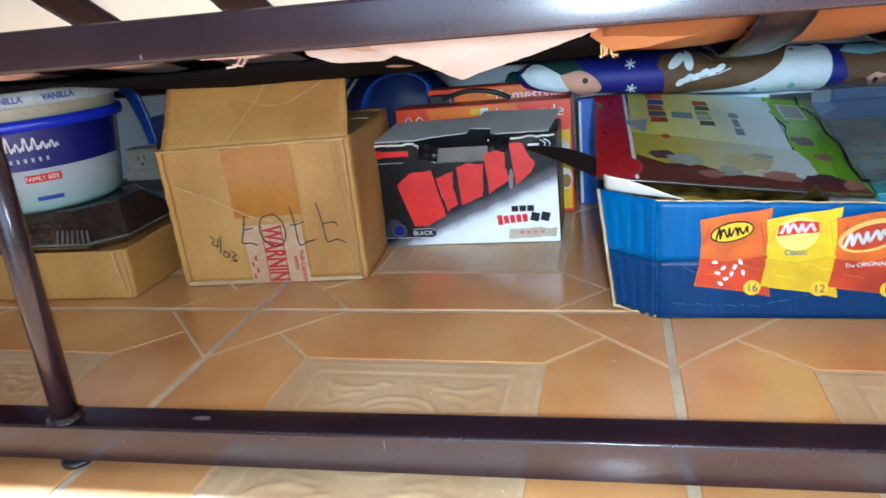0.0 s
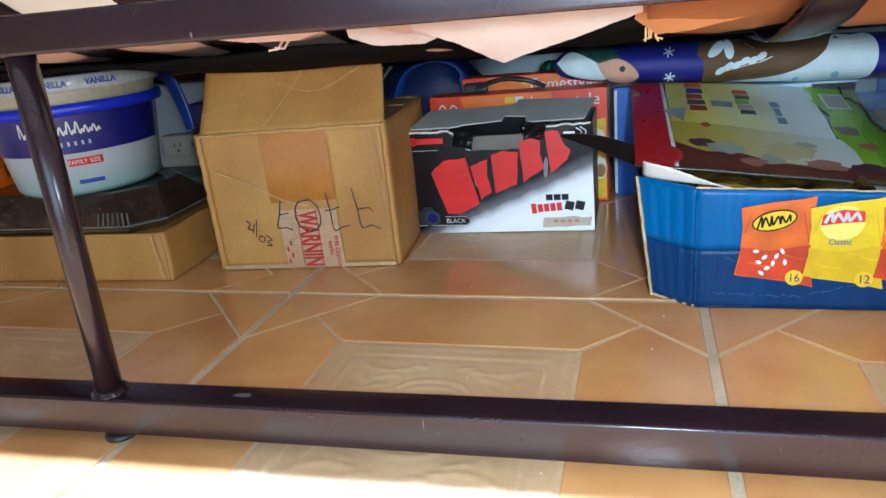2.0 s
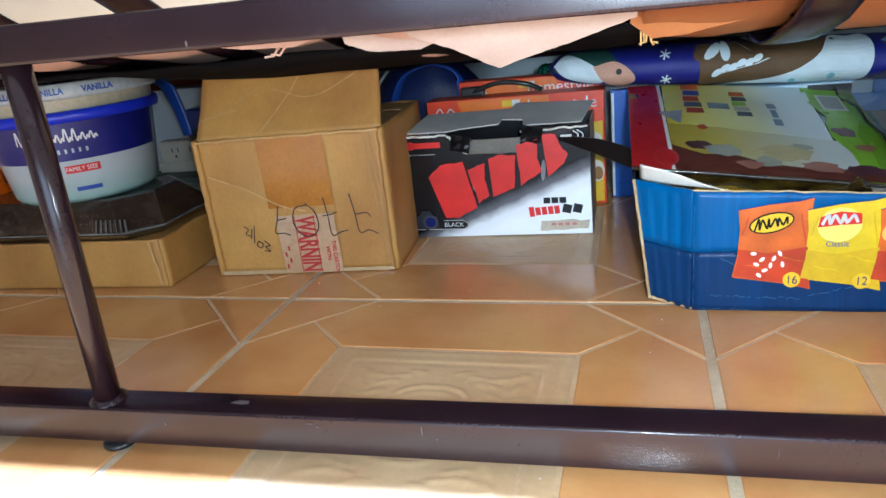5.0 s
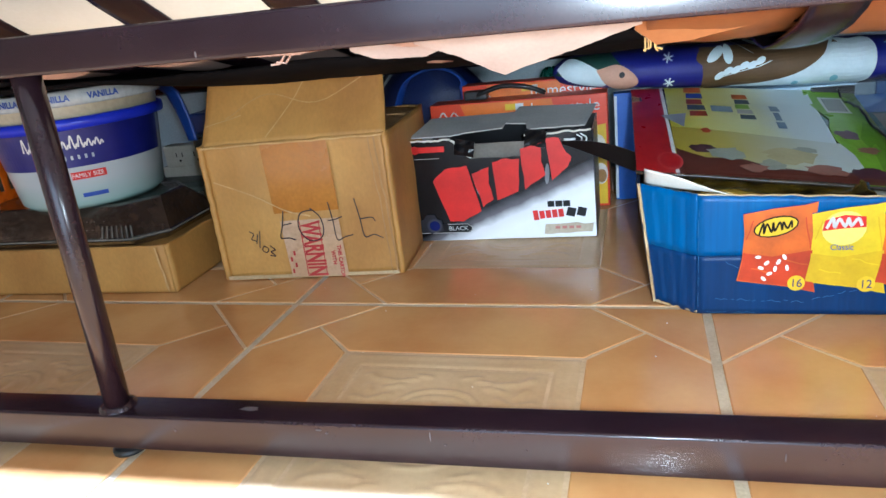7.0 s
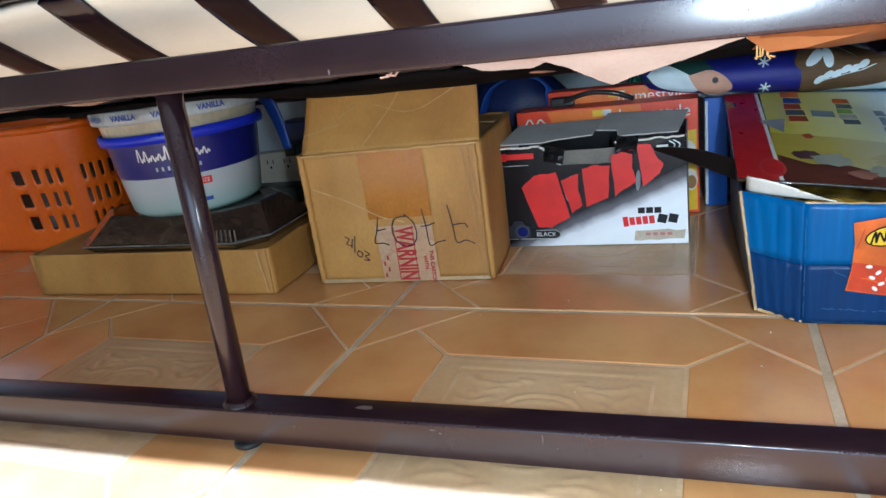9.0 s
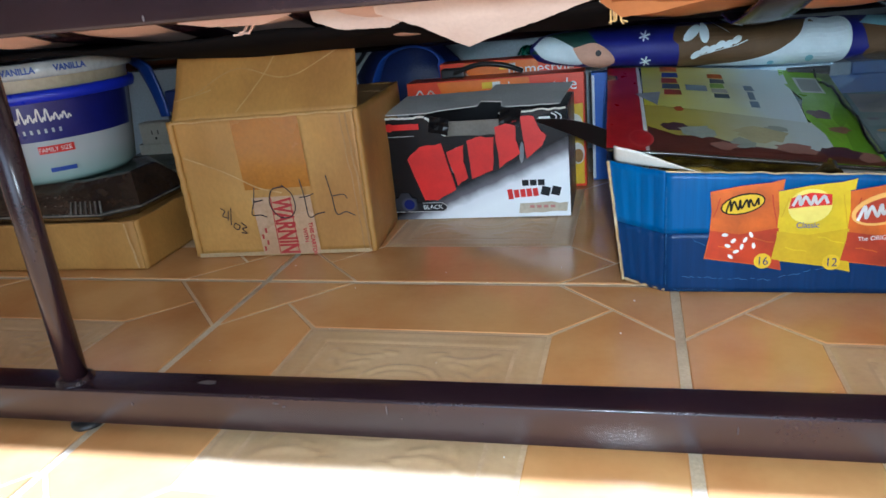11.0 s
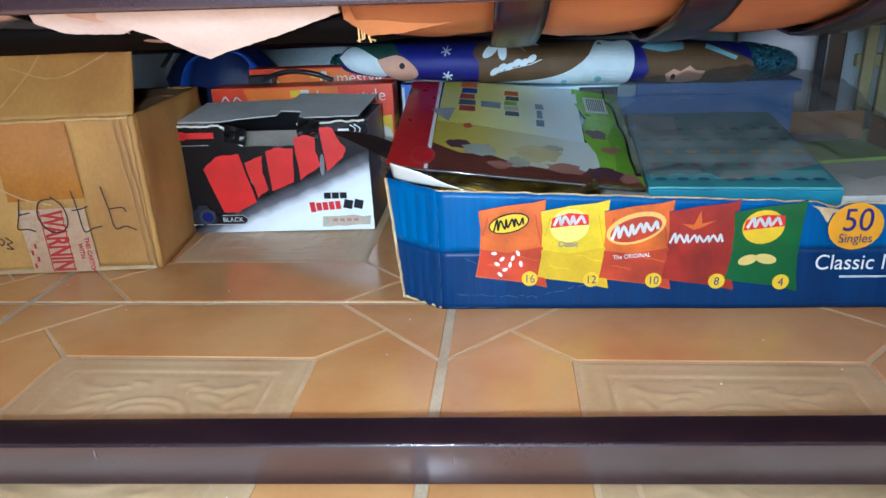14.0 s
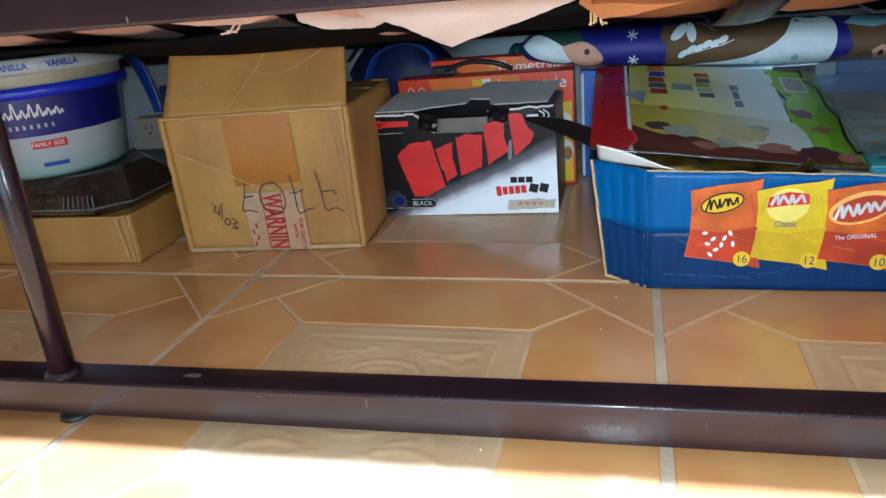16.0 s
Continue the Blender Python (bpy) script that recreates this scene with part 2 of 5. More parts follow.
def rod(pts, r, seg=10, flat=1.0):
    """A round rod along a line of points; flat squeezes its second axis."""
    bm = bmesh.new()
    pts = [Vector(p) for p in pts]
    rings = []
    for k, p in enumerate(pts):
        d = (pts[min(k + 1, len(pts) - 1)] - pts[max(k - 1, 0)]).normalized()
        a = d.orthogonal().normalized() if abs(d.z) > 0.95 else d.cross(Vector((0, 0, 1))).normalized()
        b = d.cross(a).normalized()
        rings.append([bm.verts.new(p + r * (math.cos(t) * a + flat * math.sin(t) * b)) for t in [2 * math.pi * s / seg for s in range(seg)]])
    for a, b in zip(rings, rings[1:]):
        for k in range(seg):
            bm.faces.new((a[k], a[(k + 1) % seg], b[(k + 1) % seg], b[k]))
    bm.faces.new(rings[0][::-1])
    bm.faces.new(rings[-1])
    return bm


def curve_pts(ctrl, n=24):
    """A smooth line through control points."""
    P = [Vector(c) for c in ctrl]
    P = [P[0] * 2 - P[1]] + P + [P[-1] * 2 - P[-2]]
    out = []
    for k in range(1, len(P) - 2):
        for s in range(n):
            t = s / n
            a, b, c, d = P[k - 1], P[k], P[k + 1], P[k + 2]
            out.append(0.5 * ((2 * b) + (c - a) * t + (2 * a - 5 * b + 4 * c - d) * t * t + (3 * b - a - 3 * c + d) * t ** 3))
    return out + [P[-2]]


def decal(name, polys, mat, parent, off=0.0005, label="", m=None):
    """Flat print: polygons in the x, z plane of the parent, facing -y, a hair proud of it."""
    bm = bmesh.new()
    for poly in polys:
        f = bm.faces.new([bm.verts.new((x, -off, z)) for x, z in poly])
        f.normal_update()
        if f.normal.y > 0:
            f.normal_flip()
    return part(name, bm, mat, parent, label, m=m)


def oval(cx, cz, rx, rz, n=24, tilt=0.0):
    c, s = math.cos(radians(tilt)), math.sin(radians(tilt))
    return [(cx + rx * math.cos(a) * c - rz * math.sin(a) * s, cz + rx * math.cos(a) * s + rz * math.sin(a) * c) for a in [2 * math.pi * k / n for k in range(n)]]


def bar(cx, cz, w, h, tilt=0.0):
    c, s = math.cos(radians(tilt)), math.sin(radians(tilt))
    return [(cx + x * c - z * s, cz + x * s + z * c) for x, z in ((-w / 2, -h / 2), (w / 2, -h / 2), (w / 2, h / 2), (-w / 2, h / 2))]


def stroke(pts, w):
    """A ribbon polygon set along 2D points, one quad a step."""
    out = []
    for (x0, z0), (x1, z1) in zip(pts, pts[1:]):
        d = Vector((x1 - x0, z1 - z0))
        if d.length < 1e-6:
            continue
        e, k = d.normalized() * w * 0.3, Vector((-d.y, d.x)).normalized() * w / 2
        out.append([(x0 - e.x - k.x, z0 - e.y - k.y), (x1 + e.x - k.x, z1 + e.y - k.y), (x1 + e.x + k.x, z1 + e.y + k.y), (x0 - e.x + k.x, z0 - e.y + k.y)])
    return out


def smooth2(ctrl, n=8):
    return [(p.x, p.y) for p in curve_pts([(x, z, 0) for x, z in ctrl], n)]


def text(name, body, size, mat, parent, x, z, tilt=0.0, off=0.0008, shear=0.0, wide=1.0, m=None, align="CENTER", bold=0.0):
    """Lettering in the x, z plane of the parent, facing -y."""
    cu = bpy.data.curves.new(name, "FONT")
    cu.body, cu.size, cu.align_x, cu.align_y, cu.shear = body, size, align, "CENTER", shear
    cu.offset = bold
    tmp = bpy.data.objects.new(name, cu)
    scene.collection.objects.link(tmp)
    dg = bpy.context.evaluated_depsgraph_get()
    me = bpy.data.meshes.new_from_object(tmp.evaluated_get(dg))
    bpy.data.objects.remove(tmp)
    bpy.data.curves.remove(cu)
    me.name = name
    me.transform(Matrix.Translation((x, -off, z)) @ Matrix.Rotation(radians(-tilt), 4, "Y") @ Matrix.Rotation(radians(90), 4, "X") @ Matrix.Diagonal((wide, 1, 1, 1)))
    me.materials.clear()
    me.materials.append(mat)
    ob = new(name, me)
    ob.parent = parent
    if m is not None:
        ob.matrix_basis = m
    return ob


def ragged(a, b, n, amp, seed):
    """Points from a to b with a torn, uneven run between them."""
    r = random.Random(seed)
    (x0, z0), (x1, z1) = a, b
    return [(x0 + (x1 - x0) * k / n + (r.uniform(-amp, amp) * 0.5 if 0 < k < n else 0), z0 + (z1 - z0) * k / n + (r.uniform(-amp, amp) if 0 < k < n else 0)) for k in range(n + 1)]


# ---- room ----
TILE, GX, GY = 0.45, -0.35, 0.70
RX0, RX1, RY0, RY1, RZ = -2.6, 1.55, -2.4, 1.30, 2.4


def room_wall(name, size, at, mat, label):
    return tagged(link(name, slab(size, at), mat), label, "wall", kind="structure")


room_wall("wall_north", (RX1 - RX0 + 0.2, 0.1, RZ), ((RX0 + RX1) / 2, RY1 + 0.05, RZ / 2), M_WALL, "pale blue-grey painted wall behind the sofa")
room_wall("wall_east", (0.1, RY1 - RY0, RZ), (RX1 + 0.05, (RY0 + RY1) / 2, RZ / 2), M_CREAM, "plain cream painted side wall")
room_wall("wall_west", (0.1, RY1 - RY0, RZ), (RX0 - 0.05, (RY0 + RY1) / 2, RZ / 2), M_CREAM, "plain cream painted side wall")
south = thing("wall_south", pose(0, RY0 - 0.05, 0), "plain cream wall with a wide window opening", "wall", kind="structure")
part("wall_panel", slab((-0.9 - RX0, 0.1, RZ), ((RX0 - 0.9) / 2, 0, RZ / 2)), M_CREAM, south)
part("wall_panel", slab((RX1 - 1.1, 0.1, RZ), ((RX1 + 1.1) / 2, 0, RZ / 2)), M_CREAM, south)
part("wall_panel", slab((2.0, 0.1, 0.08), (0.1, 0, 0.04)), M_CREAM, south)
part("wall_panel", slab((2.0, 0.1, RZ - 1.65), (0.1, 0, 1.65 + (RZ - 1.65) / 2)), M_CREAM, south)
tagged(link("ceiling", slab((RX1 - RX0 + 0.2, RY1 - RY0 + 0.2, 0.1), ((RX0 + RX1) / 2, (RY0 + RY1) / 2, RZ + 0.05)), M_WHITEPAINT), "plain white ceiling", "ceiling", kind="structure")
floor = tagged(link("floor", slab((RX1 - RX0 + 0.2, RY1 - RY0 + 0.2, 0.1), ((RX0 + RX1) / 2, (RY0 + RY1) / 2, -0.0520)), M_GROUT), "terracotta tile floor with embossed panels and pale grout", "floor", kind="structure")

# ---- sofa frame ----
RAIL_Y, RAIL_Z0, RAIL_Z1 = 0.4292, 0.0105, 0.041
TOP_Y, TOP_Z0, TOP_Z1 = 0.4305, 0.290, 0.315
SLAT_X = [0.053 + 0.12 * k for k in range(-9, 10)]
# the sofa stands a little askew to the tile lines
SOFA = pose(-0.10, 0.4305, 0, 0, 0, 2.1) @ pose(0.10, -0.4305, 0)
REAR_Y = 1.15
# the upper rail is a little out of level
RAIL_TILT = 0.8


def seat_z(y, x=0.0):
    """Height of the sagging slats, front rail to rear rail; the seat sags less over the tub."""
    low = 0.367 - 0.122 * (1 - math.exp(-(y - 0.43) / 0.16))
    w = max(0.0, min(1.0, (-0.34 - x) / 0.16)) if y > 0.6 else 0.0
    return low + (0.2873 - 0.005 * (1 - math.exp(-(y - 0.6) / 0.05)) - low) * w * w * (3 - 2 * w)


frame_thing = thing("sofa_frame", SOFA, "dark brown painted steel sofa frame standing on tiled floor", "sofa frame")
part("lower_rail", slab((2.6, 0.0285, RAIL_Z1 - RAIL_Z0), (0.05, RAIL_Y, (RAIL_Z0 + RAIL_Z1) / 2), 0.0022, 3), M_STEEL, frame_thing, smooth=True)
part("upper_rail", slab((2.6, 0.025, TOP_Z1 - TOP_Z0), (0.05, 0, 0), 0.0025, 3), M_STEEL, frame_thing, smooth=True, m=pose(0, TOP_Y, (TOP_Z0 + TOP_Z1) / 2, 0, RAIL_TILT, 0))
part("seat_tube", rod([(-1.25, 0.427, 0.384), (0.05, 0.427, 0.384), (1.35, 0.427, 0.384)], 0.011, 16), M_STEEL, frame_thing, smooth=True)
for px in (-1.22, 1.3):
    part("tube_bracket", slab((0.02, 0.012, 0.075), (px, 0.432, 0.347), 0.002), M_STEEL, frame_thing)
part("rear_rail", rod([(-1.2, REAR_Y, 0.228), (0.05, REAR_Y, 0.228), (1.3, REAR_Y, 0.228)], 0.0165, 20), M_STEEL, frame_thing, smooth=True)
for px in (-0.358, 1.3, -1.22):
    py0, py1 = RAIL_Y, TOP_Y
    post = part("post", rod([(px, py0, RAIL_Z1 - 0.004), (px + 0.003, (py0 + py1) / 2, 0.165), (px + 0.006, py1, TOP_Z0 + 0.006 - math.tan(radians(RAIL_TILT)) * px)], 0.0096, 20), M_STEEL, frame_thing, smooth=True)
    part("weld_collar", lathe([(0.0145, 0), (0.0138, 0.0016), (0.0108, 0.0032), (0.0096, 0.0035)], 24, pose(px, py0, RAIL_Z1)), M_STEEL, post, smooth=True)
    part("foot", lathe([(0.0, 0.0003), (0.011, 0.0003), (0.0135, 0.0015), (0.0135, 0.004), (0.011, 0.006), (0.005, 0.0068), (0.005, 0.018), (0, 0.018)], 24, pose(px, RAIL_Y, 0)), M_RUBBER, frame_thing, "black plastic glide foot", smooth=True)
for px in (-1.2, 0.655):
    part("rear_leg", slab((0.028, 0.03, 0.21), (px, REAR_Y + 0.001, 0.105), 0.003), M_STEEL, frame_thing)


def slat(x, bow):
    def fn(u, v):
        y = 0.428 + u * (REAR_Y - 0.428)
        under = 0.027 * max(0.0, min(1.0, (y - 0.47) / 0.1)) * max(0.0, min(1.0, (0.80 - y) / 0.12)) if x > 0.1 else 0.0
        return (x + (v - 0.5) * 0.036 + bow * math.sin(math.pi * u), y, seat_z(y, x) - under - 0.0015 * math.sin(math.pi * v))
    return sheet(fn, 28, 6, 0.004)


for k, sx in enumerate(SLAT_X):
    part("slat", slat(sx, 0.006 * math.sin(k * 2.3)), M_STEEL, frame_thing, smooth=True)

# scuffs on the paint, small chips lying on the front and top of the rails
r = random.Random(5)
for cx, cz, w, h in ((-0.1, 0.034, 0.0011, 0.010), (-0.182, 0.036, 0.006, 0.002), (-0.176, 0.0335, 0.003, 0.002), (0.122, 0.030, 0.0009, 0.008), (-0.30, 0.030, 0.002, 0.003), (-0.09, 0.028, 0.002, 0.001)):
    decal("scuff", [[(cx + w / 2 * math.cos(a) * r.uniform(0.6, 1), cz + h / 2 * math.sin(a) * r.uniform(0.6, 1)) for a in [k * math.pi / 5 for k in range(10)]]], M_CHIP, frame_thing, m=pose(0, RAIL_Y - 0.01425, 0), off=0.0003)
top_scuff = bmesh.new()
top_scuff.faces.new([top_scuff.verts.new((-0.243 + 0.010 * math.cos(a) * r.uniform(0.5, 1), RAIL_Y + 0.001 + 0.0032 * math.sin(a) * r.uniform(0.7, 1), RAIL_Z1 + 0.0003)) for a in [k * math.pi / 7 for k in range(14)]])
part("scuff", top_scuff, M_CHIP, frame_thing)
for cx, cz, w, h in ((-0.215, 0.297, 0.0015, 0.004), (0.03, 0.303, 0.0012, 0.002)):
    decal("scuff", [oval(cx, cz, w / 2, h / 2, 9)], M_CHIP, frame_thing, m=pose(0, TOP_Y - 0.0125, 0), off=0.0003)

# ---- mattress with its sagging, torn underside ----
mattress = thing("mattress", SOFA, "pink and peach sofa mattress with torn underside, on steel slats", "mattress")


def belly(x0, x1, deep):
    def fn(u, v):
        y = 0.434 + u * 0.237
        x = x0 + (x1 - x0) * v
        round_ = math.sin(math.pi * min(1, max(0, (v - 0.13) / 0.74))) ** 0.8
        b = (0.8 + 0.2 * round_ if x0 > 0.04 else round_) * deep * min(1, 0.15 + u * 1.2)
        wr = 0.0025 * noise.noise((x * 18, y * 14, 3.1)) + 0.001 * noise.noise((x * 60, y * 45, 8.0))
        return (x, y, seat_z(y, x) + 0.004 - b + wr)
    return fn


edges = [SLAT_X[0] - 0.12] + SLAT_X + [SLAT_X[-1] + 0.12]
for k, (a, b) in enumerate(zip(edges, edges[1:])):
    deep = (0.024 if a > 0.04 else 0.014 if a > -0.2 else 0.007) + 0.003 * math.sin(k * 1.7 + 0.6)
    under = part("underside", sheet(belly(a, b, deep), 26, 10, 0.006), [M_PINK if b < 0.04 else M_PEACH, M_TICKING], mattress, smooth=True)
    for face in under.data.polygons:
        face.material_index = 1 if face.center.y < 0.54 else 0
# near-black sheet added here: the seat's shaded rear put into its colour
part("lining", sheet(lambda u, v: (-1.15 + 2.4 * u, 0.605 + v * 0.685, seat_z(0.605 + v * 0.685, -1.15 + 2.4 * u) - 0.009 + 0.004 * noise.noise((u * 30, v * 5, 1))), 90, 16, 0.004), M_REARSHADE, mattress, "near-black sheet holding the shade under the rear of the seat", smooth=True)
part("filling", slab((2.8, 1.285 - 0.418, 0.135), (-0.1, (1.285 + 0.418) / 2, 0.463), 0.03, 4), M_PINK, mattress, smooth=True)


def scrap(name, lower, top, y0, slope, curl, mat, seed, torn=0.0003):
    """A torn hanging scrap: lower is its ragged lower edge as x, z points; it leans back by slope and curls under."""
    r = random.Random(seed)
    jag = [r.uniform(-torn, torn) for k in range(61)]

    def fn(u, v):
        x = lower[0][0] + (lower[-1][0] - lower[0][0]) * u
        k = max(i for i in range(len(lower) - 1) if lower[i][0] <= x + 1e-9)
        (xa, za), (xb, zb) = lower[k], lower[k + 1]
        low = za + (zb - za) * (x - xa) / (xb - xa) + jag[round(u * 60)]
        z = top + (low - top) * v
        d = top - z
        return (x, y0 + slope * d + curl * d * d + 0.004 * noise.noise((x * 25, z * 25, seed)), z)
    part(name, sheet(fn, 60, 8, 0.0014), mat, mattress)
    rim = [Vector(fn(k / 60, 1.0)) for k in range(61)]
    part("torn_rim", rod(rim, 0.0008, 5), M_PAPERIN, mattress)



# ---- brown cardboard box ----
def card_wall(w, h, t=0.004, seed=1, wav=0.0012, top=0.0015):
    """An upright card panel from x = 0..w, facing -y, softly dented, with an uneven top edge."""
    def fn(u, v):
        x, z = u * w, v * h
        e = top * noise.noise((x * 40, 5.0, seed)) * v
        return (x, wav * 2.5 * noise.noise((x * 9, z * 9, seed)) + wav * noise.noise((x * 30, z * 22, seed + 4)), z + e)
    return sheet(fn, 24, 20, t)


BW, BD, BH = 0.238, 0.215, 0.177
box = thing("cardboard_box", pose(-0.4840, 0.7710, 0.001, 0, 0, 5.4), "worn brown cardboard box, flaps open, marker writing upside down", "box")
part("front_wall", card_wall(BW, BH, seed=1), M_CARD, box, smooth=True)
part("back_wall", card_wall(BW, BH, seed=2), M_CARD, box, smooth=True, m=pose(0, BD, 0))
part("left_wall", card_wall(BD, BH, seed=3), M_CARD, box, smooth=True, m=pose(0.002, 0, 0, 0, 0, 90))
part("right_wall", card_wall(BD, BH, seed=4), M_CARD, box, smooth=True, m=pose(BW + 0.002, 0, 0, 0, 0, 90))
part("bottom", slab((BW - 0.004, BD - 0.002, 0.004), (BW / 2, BD / 2, 0.003)), M_CARDIN, box)


def flap_y(x, v, seed, bend):
    return bend * v * v + 0.004 * v * noise.noise((x * 11, v * 2, seed)) + 0.0015 * noise.noise((x * 40, v * 6, seed))


def flap(w, d, seed, bend=0.0):
    """A flap hinged on x = 0..w at the origin, rising along +z, its free corners a little narrower."""
    def fn(u, v):
        x = u * w + (0.5 - u) * 0.01 * v
        return (x, flap_y(x, v, seed, bend), v * d + 0.002 * noise.noise((x * 30, 1, seed)) * v)
    return sheet(fn, 24, 14, 0.004)


front_flap = part("front_flap", flap(BW - 0.002, 0.094, 11, -0.006), M_CARD, box, "creased front flap leaning back", smooth=True, m=pose(0.002, 0.002, BH - 0.001, -34))
part("back_flap", flap(BW - 0.004, 0.075, 12), M_CARDIN, box, smooth=True, m=pose(0.002, BD - 0.004, BH - 0.007, 88))
part("side_flap", flap(BD - 0.012, 0.075, 13), M_CARDIN, box, smooth=True, m=pose(BW - 0.002, 0.006, BH - 0.002, 0, 0, 90) @ pose(0, 0, 0, -87))
part("side_flap", flap(BD - 0.012, 0.075, 14), M_CARDIN, box, smooth=True, m=pose(0.006, 0.006, BH - 0.002, 0, 0, 90) @ pose(0, 0, 0, 87))
# crumpled corner folds on the right edge, and the worn fold line on top
for dx, w in ((-0.016, 0.0016), (-0.009, 0.0022)):
    decal("corner_crease", stroke(ragged((BW + dx - 0.004, BH - 0.004), (BW + dx + 0.004, 0.004), 14, 0.0022, 3), w), M_CARDIN, box, off=0.0048)
decal("fold_wear", stroke(ragged((0.004, BH - 0.0025), (BW - 0.003, BH - 0.0015), 16, 0.0012, 6), 0.0020), M_CREASE, box, off=0.0052)
for pts in ([(0.03, 0.035), (0.085, 0.062), (0.15, 0.047), (0.225, 0.082)], [(0.085, 0.006), (0.12, 0.055), (0.138, 0.088)], [(0.003, 0.026), (0.05, 0.038)]):
    cr = bmesh.new()
    for quad in stroke(smooth2(pts, 6), 0.0015):
        cr.faces.new([cr.verts.new((x, flap_y(x, z / 0.094, 11, -0.006) - 0.0005, z)) for x, z in quad])
    part("crease", cr, M_CREASE, front_flap)
for cx, cy, seed in ((BW - 0.001, -0.0005, 2), (0.001, -0.0005, 7)):
    bend = [(cx + 0.0014 * noise.noise((k * 0.6, seed, 0)), cy + 0.0012 * noise.noise((k * 0.7, 4, seed)), 0.001 + (BH - 0.001) * k / 24) for k in range(25)]
    part("crushed_corner", rod(bend, 0.0042, 10), M_CARD, box, "crushed rounded corner", smooth=True)
decal("crease", stroke(smooth2([(0.012, 0.132), (0.06, 0.112), (0.1, 0.09), (0.13, 0.082)], 6), 0.0018), M_CREASE, box, off=0.0048)
decal("tape", [[(0.083, 0.087), (0.168, 0.088), (0.166, BH - 0.003), (0.081, BH - 0.003)]], M_TAPE, box, off=0.0042, label="strip of amber packing tape")
sticker = decal("warning_tape", [[(0.092, 0.002), (0.168, 0.002), (0.166, 0.078), (0.089, 0.077)]], M_TAPEPALE, box, off=0.0048, label="pale sealing tape with red warning print")
# lettering on the sealing tape runs downwards
for txt, size, x, z, wide in (("WARNIN", 0.034, 0.127, 0.0385, 0.52), ("THIS CARTON", 0.0072, 0.1605, 0.020, 0.95), ("WITH", 0.0072, 0.1520, 0.026, 1.0)):
    text("lettering", txt, size, M_WARN, sticker, x, z, -90, 0.0055, wide=wide, bold=size * 0.035)
decal("rule", [bar(0.1145, 0.039, 0.0012, 0.074), bar(0.1395, 0.039, 0.0012, 0.074)], M_WARN, sticker, off=0.0054)
for k in range(4):
    decal("small_print", [bar(0.0955 + 0.005 * (k % 2), 0.010 + 0.008 * k, 0.0026, 0.006)], M_WARN, sticker, off=0.0054)
# marker: four upside-down figures and a date, as pen strokes
pen = [
    [(0.184, 0.101), (0.188, 0.075), (0.191, 0.052), (0.203, 0.054), (0.214, 0.049)], [(0.189, 0.075), (0.203, 0.076), (0.207, 0.071)],
    [(0.150, 0.098), (0.153, 0.074), (0.155, 0.050), (0.166, 0.053), (0.176, 0.055)], [(0.147, 0.075), (0.156, 0.076), (0.165, 0.079)],
    [(0.128, 0.090), (0.112, 0.086), (0.107, 0.068), (0.116, 0.052), (0.131, 0.051), (0.139, 0.062), (0.137, 0.080), (0.126, 0.092)],
    [(0.090, 0.090), (0.086, 0.072), (0.081, 0.056), (0.092, 0.055), (0.100, 0.052)], [(0.086, 0.072), (0.098, 0.074)],
    [(0.040, 0.066), (0.045, 0.062), (0.041, 0.056), (0.047, 0.053)], [(0.050, 0.062), (0.047, 0.050)], [(0.054, 0.066), (0.050, 0.044)],
    [(0.056, 0.046), (0.061, 0.042), (0.058, 0.037), (0.053, 0.041), (0.056, 0.046)], [(0.064, 0.046), (0.070, 0.040), (0.064, 0.038), (0.069, 0.032), (0.062, 0.033)],
]
for pts in pen:
    decal("pen_stroke", stroke(smooth2([(x + 0.006, z) for x, z in pts], 6), 0.0014), M_INK, box, off=0.0062)
decal("bottom_tape", [[(0.003, 0.0005), (BW - 0.004, 0.0005), (BW - 0.004, 0.005), (0.003, 0.006)]], material("shiny_clear_tape", srgb(196, 168, 128), srgb(170, 140, 100), 0.15, coat=0.6), box, off=0.0046)

# ---- black camera carton ----
CW, CD, CH = 0.246, 0.125, 0.151
carton = thing("camera_carton", pose(-0.2630, 0.909, 0.001, 0, 0, 1.0) @ Matrix.Diagonal((1, 1, 0.942, 1)), "torn glossy black and white camera carton with red strokes", "box")
face = [(0, 0), (CW, 0.002), (CW - 0.001, CH + 0.001)] + ragged((CW - 0.004, CH + 0.002), (0.163, CH), 6, 0.0012, 4) + ragged((0.160, CH - 0.004), (0.157, 0.122), 4, 0.001, 5) + ragged((0.155, 0.120), (0.088, 0.1205), 6, 0.0012, 6) + ragged((0.086, 0.125), (0.062, CH - 0.002), 5, 0.0016, 7) + ragged((0.058, CH), (0.001, CH - 0.001), 6, 0.001, 8)
TO_FRONT = Matrix(((1, 0, 0, 0), (0, 0, -1, 0), (0, 1, 0, 0), (0, 0, 0, 1)))
front = part("front_panel", prism(face, 0.0016, 0, TO_FRONT), M_CANFACE, carton)
part("back_panel", slab((CW, 0.0016, CH), (CW / 2, CD, CH / 2)), M_BLACK, carton)
part("side_panel", slab((0.0016, CD - 0.004, CH - 0.001), (0.0008, CD / 2 + 0.001, CH / 2)), M_GREYLINER, carton)
part("side_panel", slab((0.0016, CD - 0.004, CH - 0.001), (CW - 0.0008, CD / 2 + 0.001, CH / 2)), M_BLACK, carton)
part("bottom_panel", slab((CW - 0.004, CD - 0.004, 0.0016), (CW / 2, CD / 2, 0.0012)), M_GREYLINER, carton)
